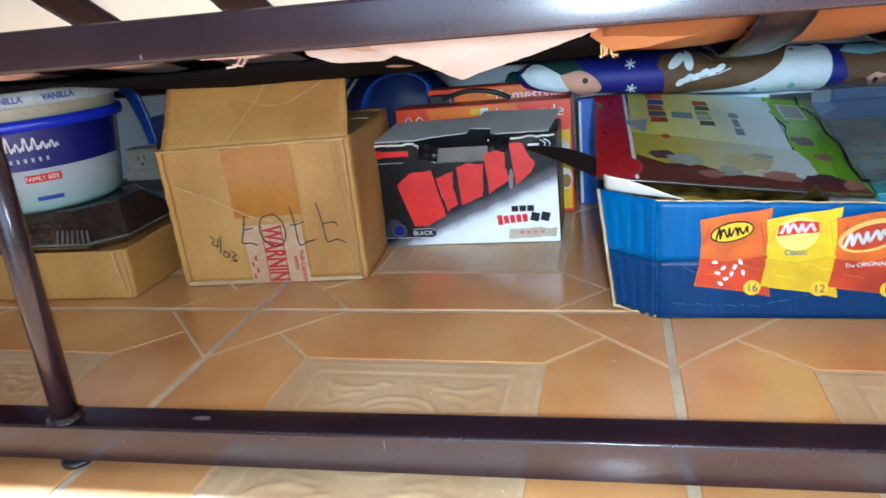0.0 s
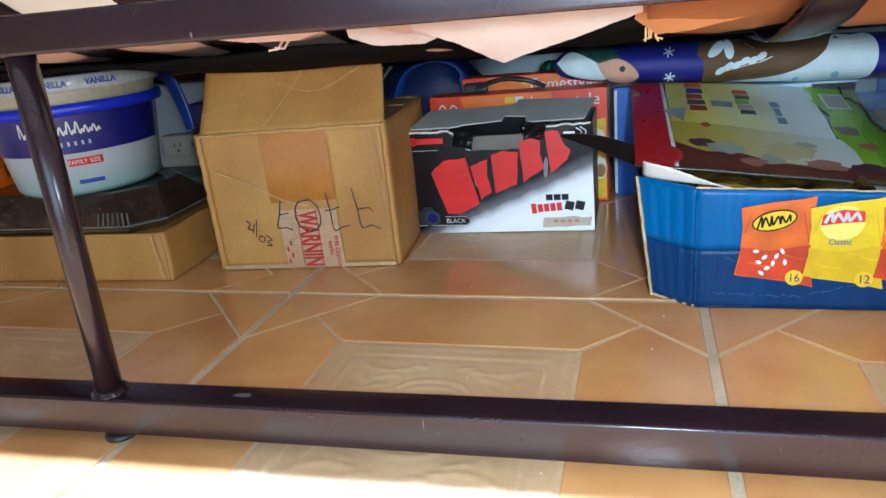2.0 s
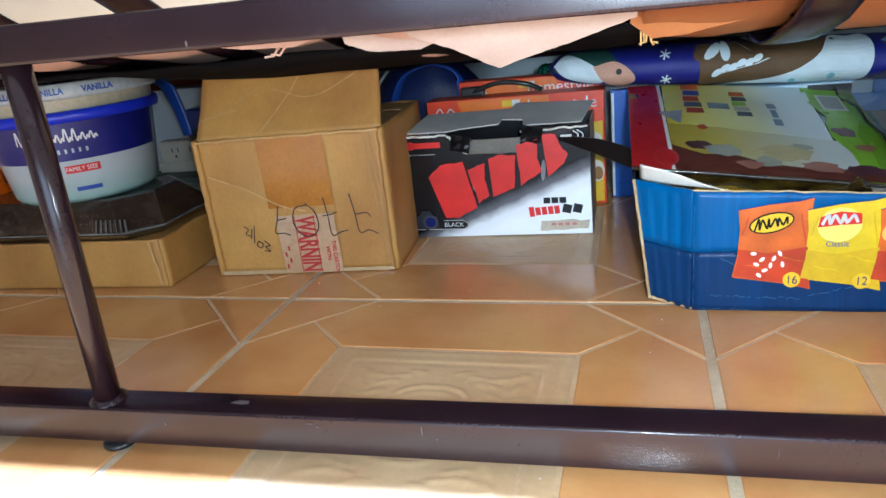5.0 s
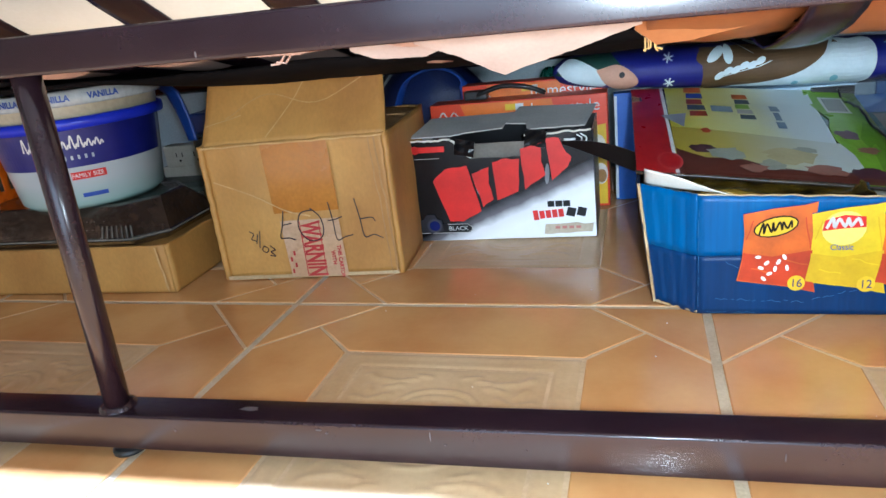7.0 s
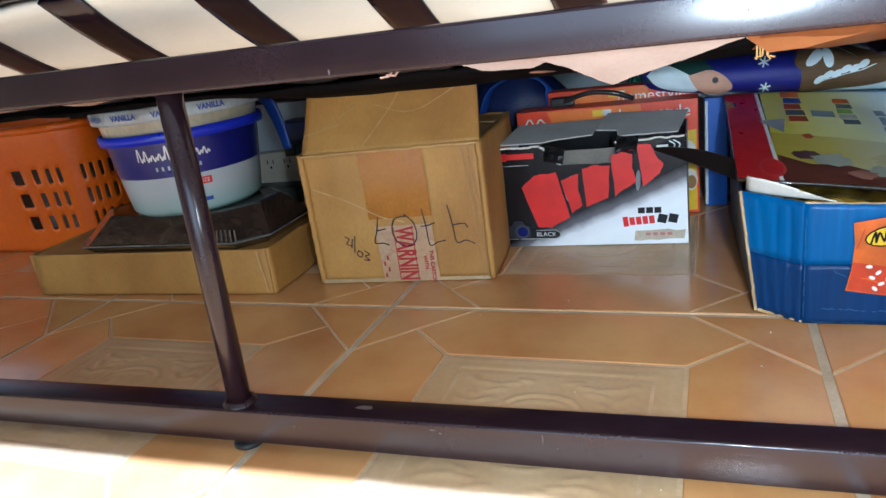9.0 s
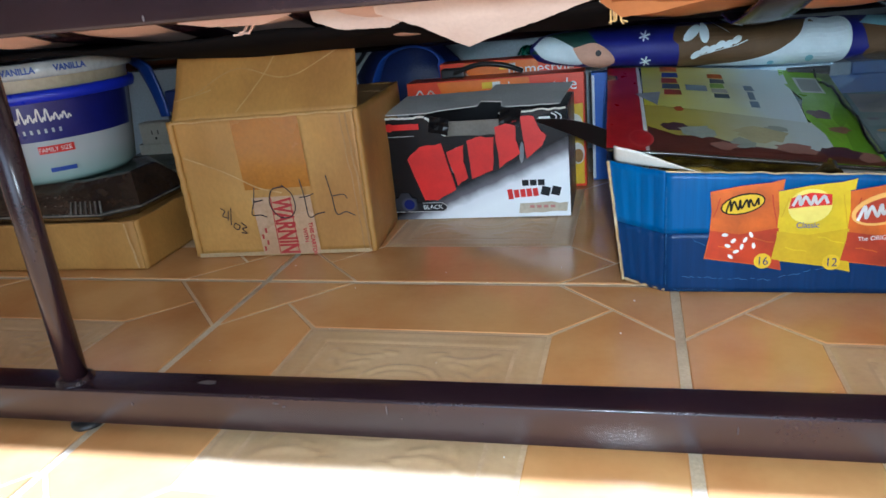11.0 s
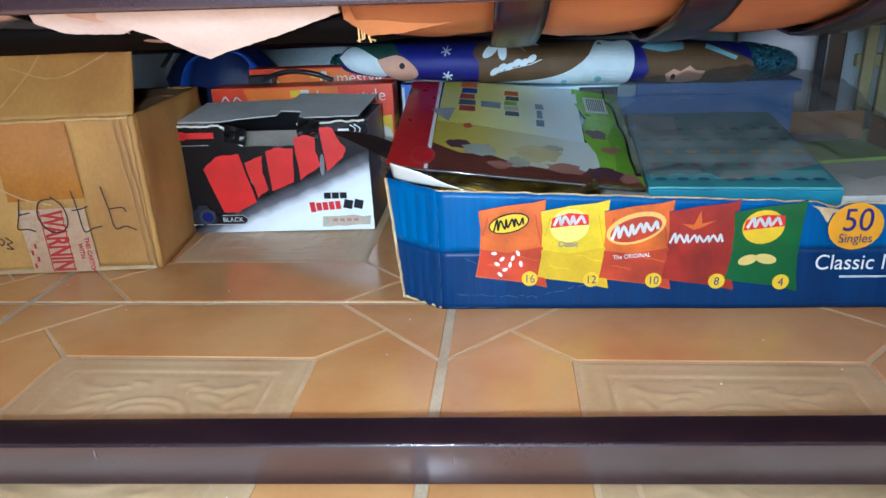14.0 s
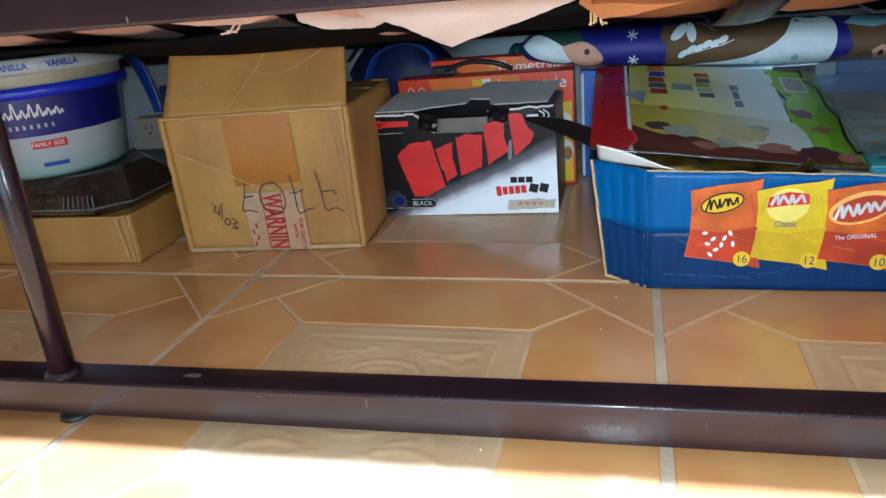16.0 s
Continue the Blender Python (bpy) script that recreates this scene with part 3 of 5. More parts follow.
part("inner_tray", slab((CW - 0.008, CD - 0.008, 0.003), (CW / 2, CD / 2, 0.112)), M_DARKIN, carton, "dark brown liner inside the torn opening")
part("inner_lip", slab((0.090, 0.003, 0.024), (0.122, 0.020, 0.1255), 0.001), material("shaded_grey_card", srgb(128, 118, 106), srgb(96, 86, 78), 0.7), carton)


def lid_piece(outline, m, label):
    part("lid_flap", prism(outline, 0.0016, 0, None), M_GREYLINER, carton, label, m=m)


lid_piece([(0.004, 0.004)] + ragged((0.062, 0.003), (0.080, 0.012), 4, 0.0012, 2) + [(0.128, 0.022), (0.130, 0.05), (0.138, 0.086), (0.016, 0.082)], pose(0, 0, CH + 0.003, 9), "grey underside of a torn lid flap")
lid_piece([(0.132, 0.030), (0.160, 0.024)] + ragged((0.163, 0.002), (0.236, 0.004), 6, 0.0012, 3) + [(CW + 0.002, 0.084), (0.142, 0.096)], pose(0, 0, CH + 0.006, 10), "grey underside of a torn lid flap")
for pts, w in ((ragged((0.001, CH - 0.0015), (0.060, CH - 0.001), 12, 0.0012, 21), 0.0028), (ragged((0.160, CH - 0.002), (CW - 0.003, CH + 0.001), 12, 0.0012, 22), 0.0024), (ragged((0.062, CH - 0.003), (0.087, 0.123), 8, 0.0016, 23), 0.003), (ragged((0.0008, 0.003), (0.0008, CH), 8, 0.0006, 24), 0.0018)):
    decal("torn_rim", stroke(pts, w), M_PAPERIN, carton, off=0.0006, label="white torn paper rim")
# crumpled gloss at the torn corners
for x, z, s in ((0.078, 0.140, 1), (0.172, 0.148, 2)):
    def crumple(u, v, x=x, z=z, s=s):
        return (x + (u - 0.5) * 0.026 + 0.004 * v, -0.004 - 0.006 * noise.noise((u * 5, v * 5, s)), z + (v - 0.5) * 0.022 - 0.006 * u)
    part("crumpled_corner", sheet(crumple, 4, 4, 0.0012), M_BLACK, carton)
part("rear_strut", slab((0.02, 0.05, 0.11), (0.05, 0.06, 0.057)), M_DARKIN, carton)

# red brushed marks climbing to the right
MARKS = [
    [(0.0315, 0.091), (0.050, 0.108), (0.080, 0.112), (0.087, 0.080), (0.095, 0.044), (0.068, 0.029), (0.050, 0.030), (0.040, 0.062)],
    [(0.086, 0.099), (0.110, 0.108), (0.108, 0.085), (0.113, 0.061), (0.098, 0.050)],
    [(0.115, 0.114), (0.134, 0.119), (0.151, 0.117), (0.149, 0.095), (0.147, 0.071), (0.118, 0.059)],
    [(0.153, 0.131), (0.181, 0.138), (0.179, 0.112), (0.184, 0.093), (0.156, 0.073)],
    [(0.186, 0.144), (0.203, 0.143), (0.210, 0.126), (0.218, 0.116), (0.213, 0.103), (0.192, 0.085)],
]
M_FLARE = printed("print_silver_flare", 128, 128, 132, 0.3, 0.5)
for x, z, w, h, lean in ((0.099, 0.086, 0.017, 0.040, -8), (0.131, 0.092, 0.012, 0.030, -6), (0.166, 0.112, 0.012, 0.028, -6), (0.186, 0.094, 0.006, 0.030, -4)):
    decal("silver_flare", [oval(x, z, w / 2, h / 2, 14, lean)], M_FLARE, carton, off=0.0009)
for mk in MARKS:
    r2 = random.Random(len(mk))
    rough_edge = []
    for a, b in zip(mk, mk[1:] + mk[:1]):
        rough_edge += ragged(a, b, 3, 0.0013, r2.random())[:-1]
    decal("red_mark", [rough_edge], M_RED, carton, off=0.0012, label="red brushed mark")
decal("red_badge", [bar(0.030, 0.137, 0.044, 0.008), oval(0.011, 0.137, 0.006, 0.0058)], M_RED, carton, off=0.0012)
decal("thin_rule", [bar(0.024, 0.124, 0.040, 0.0006)], M_GREYLINER, carton, off=0.0012)
decal("product_bar", [bar(0.1885 + 0.0103 * k, 0.0510, 0.0088, 0.0085) for k in range(3)], M_BLACK, carton, off=0.0012)
decal("product_bar", [bar(0.168 + 0.0083 * k, 0.0350 + 0.0006 * k, 0.0068, 0.0145 if k == 0 else 0.0115, 6) for k in range(5)], M_RED, carton, off=0.0012)
decal("product_bar", [bar(0.2145 + 0.0135 * k, 0.0385, 0.0115, 0.0125, -14) for k in range(2)], M_BLACK, carton, off=0.0012)
pill = decal("dark_pill", [[(0.006, 0.0125), (0.074, 0.0125)] + [(0.074 + 0.0065 * math.sin(a), 0.019 - 0.0065 * math.cos(a)) for a in [k * math.pi / 8 for k in range(1, 8)]] + [(0.074, 0.0255), (0.006, 0.0255)]], M_BLACK, carton, off=0.0012, label="dark rounded name plate")
decal("pill_rim", stroke([(0.006, 0.0125), (0.074, 0.0125), (0.079, 0.016), (0.0805, 0.019), (0.079, 0.022), (0.074, 0.0255), (0.046, 0.0255)], 0.0008), M_GREYLINER, pill, off=0.0016)
text("lettering", "BLACK", 0.0090, M_WHITE, pill, 0.0605, 0.019, 0, 0.002)
M_CAMBODY = printed("printed_camera_black", 34, 34, 40)
cam_print = decal("camera_picture", [[(0.004, 0.017), (0.004, 0.032), (0.012, 0.034), (0.017, 0.041), (0.028, 0.041), (0.032, 0.034), (0.038, 0.032), (0.039, 0.016), (0.022, 0.012)]], M_CAMBODY, carton, off=0.002, label="printed picture of a black camera")
decal("lens_ring", [oval(0.027, 0.024, 0.0105, 0.0105)], printed("lens_grey", 60, 62, 74), cam_print, off=0.0024)
decal("lens_glass", [oval(0.0275, 0.024, 0.0075, 0.0075)], printed("lens_blue", 22, 34, 96, 0.15), cam_print, off=0.0028)
decal("worn_patch", [ragged((0.178, 0.007), (0.241, 0.009), 6, 0.001, 31) + ragged((0.243, 0.022), (0.180, 0.0215), 6, 0.002, 32)], material("scuffed_card_patch", srgb(200, 186, 164), srgb(176, 160, 138), 0.8), carton, off=0.0013, label="scuffed bare patch")
decal("small_print", [bar(0.196 + 0.009 * k, 0.0165, 0.006, 0.004) for k in range(4)], printed("faint_red", 190, 120, 110), carton, off=0.0018)
decal("corner_emblem", stroke(smooth2([(0.226, 0.146), (0.232, 0.141), (0.229, 0.134)], 5), 0.0014) + stroke(smooth2([(0.231, 0.147), (0.238, 0.141), (0.235, 0.133)], 5), 0.0014) + [bar(0.217, 0.140, 0.014, 0.003)], M_WHITE, carton, off=0.0013)

# the black pointed tongue of card that sticks out beside the carton
def tongue(u, v):
    x = 0.0 + 0.092 * u
    half = 0.002 + 0.010 * math.sin(min(1, u * 1.1) * math.pi / 2)
    return (x, -0.075 * u, -0.016 * u + (v - 0.5) * 2 * half + 0.004 * math.sin(u * 3))


part("tongue", sheet(tongue, 14, 4, 0.0014), M_BLACK, carton, "black pointed card tongue", m=pose(0.208, -0.008, 0.138))

# ---- snack carton ----
SX, SY = 0.090, 0.6845
snack = thing("snack_carton", pose(SX, SY, 0.001, 0, 0, 0.6) @ Matrix.Diagonal((0.863, 1, 0.965, 1)), "cut-down blue snack carton with printed crisp packets", "box")
SW, SD = 0.63, 0.33


def top_at(x):
    return 0.123 - 0.021 * max(0, x) / 0.48 if x > 0 else 0.123


def snack_face(z0, z1, bulge=0.0016):
    def fn(u, v):
        x = SW * u
        lo = 0.0 if z0 is None else z0
        hi = top_at(x) + 0.0016 * noise.noise((x * 60, 0, 1)) - (0.007 * max(0, 1 - abs(x - 0.405) / 0.012)) if z1 is None else z1
        z = lo + (hi - lo) * v
        return (x, bulge * noise.noise((x * 8, z * 10, 2)) + 0.0006 * noise.noise((x * 50, z * 30, 7)), z)
    return sheet(fn, 70, 10, 0.003)


SPLIT = 0.062
part("front_wall", snack_face(SPLIT, None), M_BLUETOP, snack, "bright blue upper band of the front", smooth=True)
part("front_wall", snack_face(None, SPLIT), M_BLUELOW, snack, "deep blue lower band of the front", smooth=True)


def corner_face(z0, z1):
    def fn(u, v):
        x, y = -0.043 * (1 - u), 0.019 * (1 - u) ** 1.2
        hi = 0.126 - 0.002 * u + 0.0016 * noise.noise((x * 90, 2, 3)) if z1 is None else z1
        z = z0 + (hi - z0) * v
        lean = (1 - u) * z / 0.126
        return (x - 0.016 * lean, y + 0.02 * lean + 0.0011 * math.sin(u * 26) * (0.5 + 0.5 * noise.noise((u * 4, 0, 1))), z + 0.006 * (1 - u) * (1 - z / 0.126))
    return sheet(fn, 32, 8, 0.003)


part("corner_wall", corner_face(SPLIT, None), M_BLUETOP, snack, smooth=True)
part("corner_wall", corner_face(0.0, SPLIT), M_BLUELOW, snack, smooth=True)


def side_face(u, v):
    h = 0.126 + 0.01 * u + 0.002 * noise.noise((u * 20, 0, 4))
    return (-0.0435 - 0.012 * u - 0.016 * v * (1 - u), 0.021 + SD * u + 0.02 * v * (1 - u), h * v + 0.005 * (1 - u) * (1 - v))


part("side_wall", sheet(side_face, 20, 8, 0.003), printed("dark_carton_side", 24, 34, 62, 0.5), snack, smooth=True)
part("back_wall", slab((SW + 0.03, 0.003, 0.12), (SW / 2 - 0.025, SD + 0.018, 0.06)), M_CARDIN, snack)
part("end_wall", slab((0.003, SD, 0.115), (SW, SD / 2 + 0.01, 0.0575)), M_CARDIN, snack)
part("bottom", slab((SW + 0.025, SD, 0.003), (SW / 2 - 0.02, SD / 2 + 0.014, 0.002)), M_CARDIN, snack)
edge_pts = [(-0.0442 - 0.0008 * k + 0.0012 * noise.noise((k * 0.9, 0, 2)), 0.0195 + 0.001 * k, 0.004 + 0.0061 * k) for k in range(21)]
part("torn_edge", rod(edge_pts, 0.0019, 6), M_CARDEDGE, snack, "ragged buff card edge")
part("torn_edge", rod([(-0.042 + 0.043 * k / 14, 0.018 - 0.0175 * k / 14, 0.0015 + 0.0012 * noise.noise((k, 3, 1)) + 0.004 * (1 - k / 14)) for k in range(15)], 0.0016, 6), M_CARDEDGE, snack)
part("torn_edge", rod([(SW * k / 60, 0.0015, top_at(SW * k / 60) + 0.0005 + 0.0016 * noise.noise((SW * k, 0, 1)) - (0.007 * max(0, 1 - abs(SW * k / 60 - 0.405) / 0.012))) for k in range(61)], 0.0010, 5), M_CARDEDGE, snack)
decal("bare_patch", [[(0.382, 0.1045)] + ragged((0.39, 0.1), (0.400, 0.088), 4, 0.001, 3) + ragged((0.404, 0.097), (0.425, 0.101), 4, 0.001, 4) + [(0.427, 0.1045), (0.41, 0.100)]], M_CARDEDGE, snack, off=0.0035)


def white_flap(u, v):
    return (-0.054 + 0.084 * u, 0.050 - 0.046 * u ** 0.7 - 0.014 * v * (1 - u), 0.122 + (0.019 * (1 - u) ** 0.9 + 0.002 * math.sin(u * 5)) * v + 0.0012)


part("inner_flap", sheet(white_flap, 20, 6, 0.0014), M_PAPERIN, snack, "white paper inner flap, curled", smooth=True)
# crinkles in the print
M_CREASEBLUE = printed("crease_blue", 70, 120, 164)
for a, b, n, seed in (((0.016, 0.018), (0.060, 0.0165), 14, 3), ((0.063, 0.0165), (0.108, 0.015), 14, 4), ((0.112, 0.016), (0.168, 0.031), 16, 5), ((0.026, 0.058), (0.047, 0.047), 8, 6), ((0.002, 0.004), (0.06, 0.003), 14, 8), ((0.0015, 0.004), (0.001, 0.11), 20, 9)):
    decal("crease", [q for k, q in enumerate(stroke(ragged(a, b, n, 0.0012, seed), 0.0004)) if (k * seed) % 7 > 1], M_CREASEBLUE, snack, off=0.0042)


def scrawl(x0, x1, z0, z1, tall, n, w):
    """A wordless brushed zigzag, thick and uneven, climbing from z0 to z1."""
    pts = []
    for k in range(2 * n + 1):
        f = k / (2 * n)
        up = tall * (1.35 if k == 1 else 0.75 + 0.25 * math.sin(k * 2.7))
        pts.append((x0 + (x1 - x0) * f + 0.0012 * math.sin(k * 1.9), z0 + (z1 - z0) * f + (up / 2 if k % 2 else -tall * 0.42)))
    return stroke(smooth2(pts, 4), w)


def packet(k, name, body, low, badge_polys, number, extra):
    x0 = 0.0445 + 0.0655 * k
    P = lambda x, z: (x0 + x, z - 0.0012 * k)
    wob = [(0, 0.105), (0.030, 0.110), (0.058, 0.1125), (0.071, 0.1155), (0.069, 0.095), (0.068, 0.062), (0.070, 0.040), (0.073, 0.025), (0.045, 0.031), (0.020, 0.034), (-0.0045, 0.037), (0.0005, 0.060), (0.002, 0.085)]
    bag = decal("packet_print", [[P(*p) for p in wob]], body, snack, off=0.0044 + 0.0002 * k, label="printed " + name + " crisp packet")
    base = 0.0050 + 0.0002 * k
    decal("packet_shade", [[P(*p) for p in ((0.001, 0.066), (0.030, 0.062), (0.068, 0.068), (0.068, 0.060), (0.0695, 0.040), (0.072, 0.026), (0.045, 0.032), (0.020, 0.035), (-0.003, 0.038), (0.001, 0.060))]], low, bag, off=base)
    for a, b in (((0.010, 0.050), (0.030, 0.046)), ((0.040, 0.060), (0.064, 0.054)), ((0.060, 0.100), (0.066, 0.070)), ((0.004, 0.080), (0.010, 0.098))):
        decal("packet_crease", stroke(ragged(P(*a), P(*b), 4, 0.0012, a[0] + k), 0.0011), low if a[1] > 0.07 else body, bag, off=base + 0.0002)
    decal("packet_outline", stroke([P(*p) for p in wob[:4]], 0.0008), M_NAVY, bag, off=base + 0.0002)
    for j, (polys, mat) in enumerate(badge_polys):
        decal("badge", [[P(*p) for p in poly] for poly in polys], mat, bag, off=base + 0.0003 + 0.0003 * j)
    decal("number_disc", [[P(*p) for p in oval(0.054, 0.0355, 0.0085, 0.0078)]], M_YELLOW, bag, off=base + 0.0016)
    text("number", number, 0.0118, M_NAVY, bag, x0 + 0.054, 0.0352 - 0.0012 * k, 0, base + 0.002)
    for body_txt, size, x, z, mat, tilt in extra:
        text("lettering", body_txt, size, mat, bag, x0 + x, z - 0.0012 * k, tilt, base + 0.0016)


M_YELLOW = printed("print_yellow", 232, 190, 34)
M_CHEESE = printed("print_orange", 220, 104, 32, 0.4, 0.55)
M_DEEPOR = printed("print_red_orange", 196, 62, 26, 0.4, 0.6)
M_LAYY = printed("print_lemon", 224, 190, 20, 0.4, 0.78)
M_LAYLOW = printed("print_gold", 212, 172, 16, 0.4, 0.78)
M_BRICK = printed("print_brick", 188, 62, 32, 0.4, 0.6)
M_DORI = printed("print_crimson", 166, 42, 28, 0.4, 0.55)
M_GREEN = printed("print_green", 20, 98, 42, 0.4, 0.6)
M_CRISP = printed("print_crisp", 226, 196, 110)
puffs = [oval(0.016 + 0.0085 * (j % 4) + 0.003 * (j // 4), 0.062 - 0.006 * (j % 3) - 0.005 * (j // 4), 0.0032, 0.0018, 8, 40 * j) for j in range(9)]
packet(0, "orange", M_CHEESE, M_DEEPOR, [([oval(0.032, 0.092, 0.022, 0.0100, 16, 12)], M_BLACK), ([oval(0.032, 0.092, 0.0205, 0.0085, 16, 12)], M_YELLOW), (scrawl(0.016, 0.048, 0.0885, 0.0955, 0.0095, 6, 0.0019), M_BLACK), (puffs, M_WHITE)], "16", [])
packet(1, "yellow", M_LAYY, M_LAYLOW, [([oval(0.030, 0.090, 0.0205, 0.0165, 20, 5)], printed("print_sun", 246, 224, 110)), ([[(0.010, 0.088), (0.012, 0.098), (0.030, 0.103), (0.049, 0.101), (0.050, 0.091), (0.030, 0.090)]], M_RED), (scrawl(0.014, 0.045, 0.0945, 0.0965, 0.0078, 4, 0.0029), M_WHITE)], "12", [("Classic", 0.0078, 0.029, 0.072, M_TEXTBLUE, 0)])
packet(2, "red and orange", M_CHEESE, M_BRICK, [([oval(0.033, 0.088, 0.031, 0.0150, 22, 14)], printed("print_peach", 244, 182, 96)), ([oval(0.033, 0.087, 0.027, 0.0115, 22, 14)], M_BRICK), (scrawl(0.009, 0.056, 0.0820, 0.0925, 0.0105, 6, 0.0030), M_WHITE)], "10", [("The ORIGINAL", 0.0060, 0.030, 0.0605, M_WHITE, 4)])
packet(3, "crimson", M_DORI, M_DORI, [([[(0.014, 0.093), (0.026, 0.092), (0.032, 0.106), (0.034, 0.093), (0.048, 0.096), (0.034, 0.089), (0.026, 0.087)]], M_CHEESE), (scrawl(0.003, 0.057, 0.0780, 0.0790, 0.0078, 8, 0.0023), M_WHITE)], "8", [])
packet(4, "green", M_GREEN, printed("print_dark_green", 16, 90, 44), [([oval(0.030, 0.090, 0.021, 0.0165, 20, 5)], M_YELLOW), ([[(0.010, 0.087), (0.012, 0.097), (0.030, 0.102), (0.050, 0.101), (0.051, 0.091), (0.030, 0.089)]], M_RED), (scrawl(0.014, 0.046, 0.0935, 0.0960, 0.0078, 4, 0.0029), M_WHITE), ([oval(0.018, 0.058, 0.010, 0.005, 14, 15), oval(0.036, 0.059, 0.011, 0.005, 14, -10)], M_CRISP)], "4", [])
disc = decal("count_disc", [oval(0.428, 0.084, 0.027, 0.0225)], printed("print_amber", 232, 158, 24), snack, off=0.0044, label="amber count badge")
text("lettering", "50", 0.031, M_NAVY, disc, 0.429, 0.0895, 0, 0.0054)
text("lettering", "Singles", 0.0125, M_NAVY, disc, 0.429, 0.0725, 0, 0.0054)
text("lettering", "Classic Mix", 0.0215, M_WHITE, snack, 0.393, 0.0485, 0, 0.0050, align="LEFT")
decal("tagline", [bar(0.455, 0.0345, 0.070, 0.0022)], M_TUB, snack, off=0.0046)

# ---- flat box, clear tray and tub ----
tray_box = thing("flat_cardboard_box", pose(-0.948, 0.711, 0.001, 0, 0, 2.6), "low flat brown cardboard box on the floor", "box")
FW, FD, FH = 0.412, 0.195, 0.064
part("front_wall", card_wall(FW, FH, seed=21), M_CARD, tray_box, smooth=True)
part("back_wall", card_wall(FW, FH, seed=22), M_CARD, tray_box, smooth=True, m=pose(0, FD, 0))
part("side_wall", card_wall(FD, FH, seed=23), M_CARD, tray_box, smooth=True, m=pose(0.002, 0, 0, 0, 0, 90))
part("side_wall", card_wall(FD, FH, seed=24), M_CARD, tray_box, smooth=True, m=pose(FW + 0.002, 0, 0, 0, 0, 90))
part("top_panel", slab((FW - 0.004, FD - 0.002, 0.004), (FW / 2, FD / 2, FH - 0.004)), M_CARD, tray_box)
decal("corner_crease", stroke(ragged((FW - 0.012, FH - 0.002), (FW - 0.006, 0.004), 7, 0.0016, 9), 0.0024), M_CREASE, tray_box, off=0.0048)

clam = thing("clear_food_tray", pose(-0.708, 0.812, 0.0655, 0, 0, 2), "smoky clear plastic food tray, ribbed, on flat box", "food tray")


def tray_ring(inset, z, cut):
    hx, hy = 0.165 - inset, 0.098 - inset
    return [(-hx + cut, -hy, z), (hx - cut, -hy, z), (hx, -hy + cut, z), (hx, hy - cut, z), (hx - cut, hy, z), (-hx + cut, hy, z), (-hx, hy - cut, z), (-hx, -hy + cut, z)]


def stacked(rings, cap=True):
    bm = bmesh.new()
    R = [[bm.verts.new(p) for p in ring] for ring in rings]
    for a, b in zip(R, R[1:]):
        for k in range(len(a)):
            bm.faces.new((a[k], a[(k + 1) % len(a)], b[(k + 1) % len(b)], b[k]))
    if cap:
        bm.faces.new(R[-1])
        bm.faces.new(R[0][::-1])
    return bm


part("base", stacked([tray_ring(0.012, 0.0, 0.03), tray_ring(0.003, 0.008, 0.035), tray_ring(0.0, 0.0095, 0.035), tray_ring(0.004, 0.011, 0.035)]), M_BROWNCLEAR, clam)
lid = part("lid", stacked([tray_ring(0.002, 0.0112, 0.035), tray_ring(0.006, 0.0125, 0.035), tray_ring(0.030, 0.047, 0.04), tray_ring(0.034, 0.0485, 0.04), tray_ring(0.044, 0.0475, 0.04)]), M_BROWNCLEAR, clam, "dark glossy raised lid")
# light grey ribs, dots and rim rod put the tray's glints into colour
M_GLINT = material("tray_glint_grey", srgb(128, 124, 116), srgb(80, 76, 70), 0.06, 200, 40, 0.4, coat=0.8)
for k in range(7):
    part("rib", rod([(0.085 + 0.0075 * k, -0.0935, 0.0125), (0.082 + 0.0070 * k, -0.0845, 0.026)], 0.0011, 6), M_GLINT, lid)
rt = random.Random(8)
for k in range(14):
    part("sparkle_dot", lathe([(0.0011, 0), (0.0008, 0.0006), (0.0, 0.0009)], 8, pose(0.045 + 0.012 * (k % 5) + rt.uniform(-0.002, 0.002), -0.093 + 0.0065 * (k // 5), 0.0126 + 0.0093 * (k // 5))), M_GLINT, lid)
part("rim_glint", rod([(x, y, 0.0118) for x, y, z in tray_ring(0.0005, 0, 0.035) + tray_ring(0.0005, 0, 0.035)[:1]], 0.0013, 6), M_GLINT, lid, "light grey rod for the highlight along the rim")

tub = thing("ice_cream_tub", pose(-0.694, 0.812, 0.1135) @ Matrix.Diagonal((0.885, 0.885, 0.97, 1)), "white translucent ice cream tub with navy label and blue rim", "tub")
RB, RT, HT = 0.103, 0.129, 0.150


def tub_r(z):
    return RB + (RT - 0.006 - RB) * z / HT


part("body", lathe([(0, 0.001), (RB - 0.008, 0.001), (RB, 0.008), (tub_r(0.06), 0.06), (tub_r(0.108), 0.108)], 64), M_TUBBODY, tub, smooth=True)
part("shoulder", lathe([(tub_r(0.108), 0.108), (tub_r(0.12), 0.12), (tub_r(0.137), 0.137)], 64), M_TUBCREAM, tub, "cream showing through clear plastic", smooth=True)


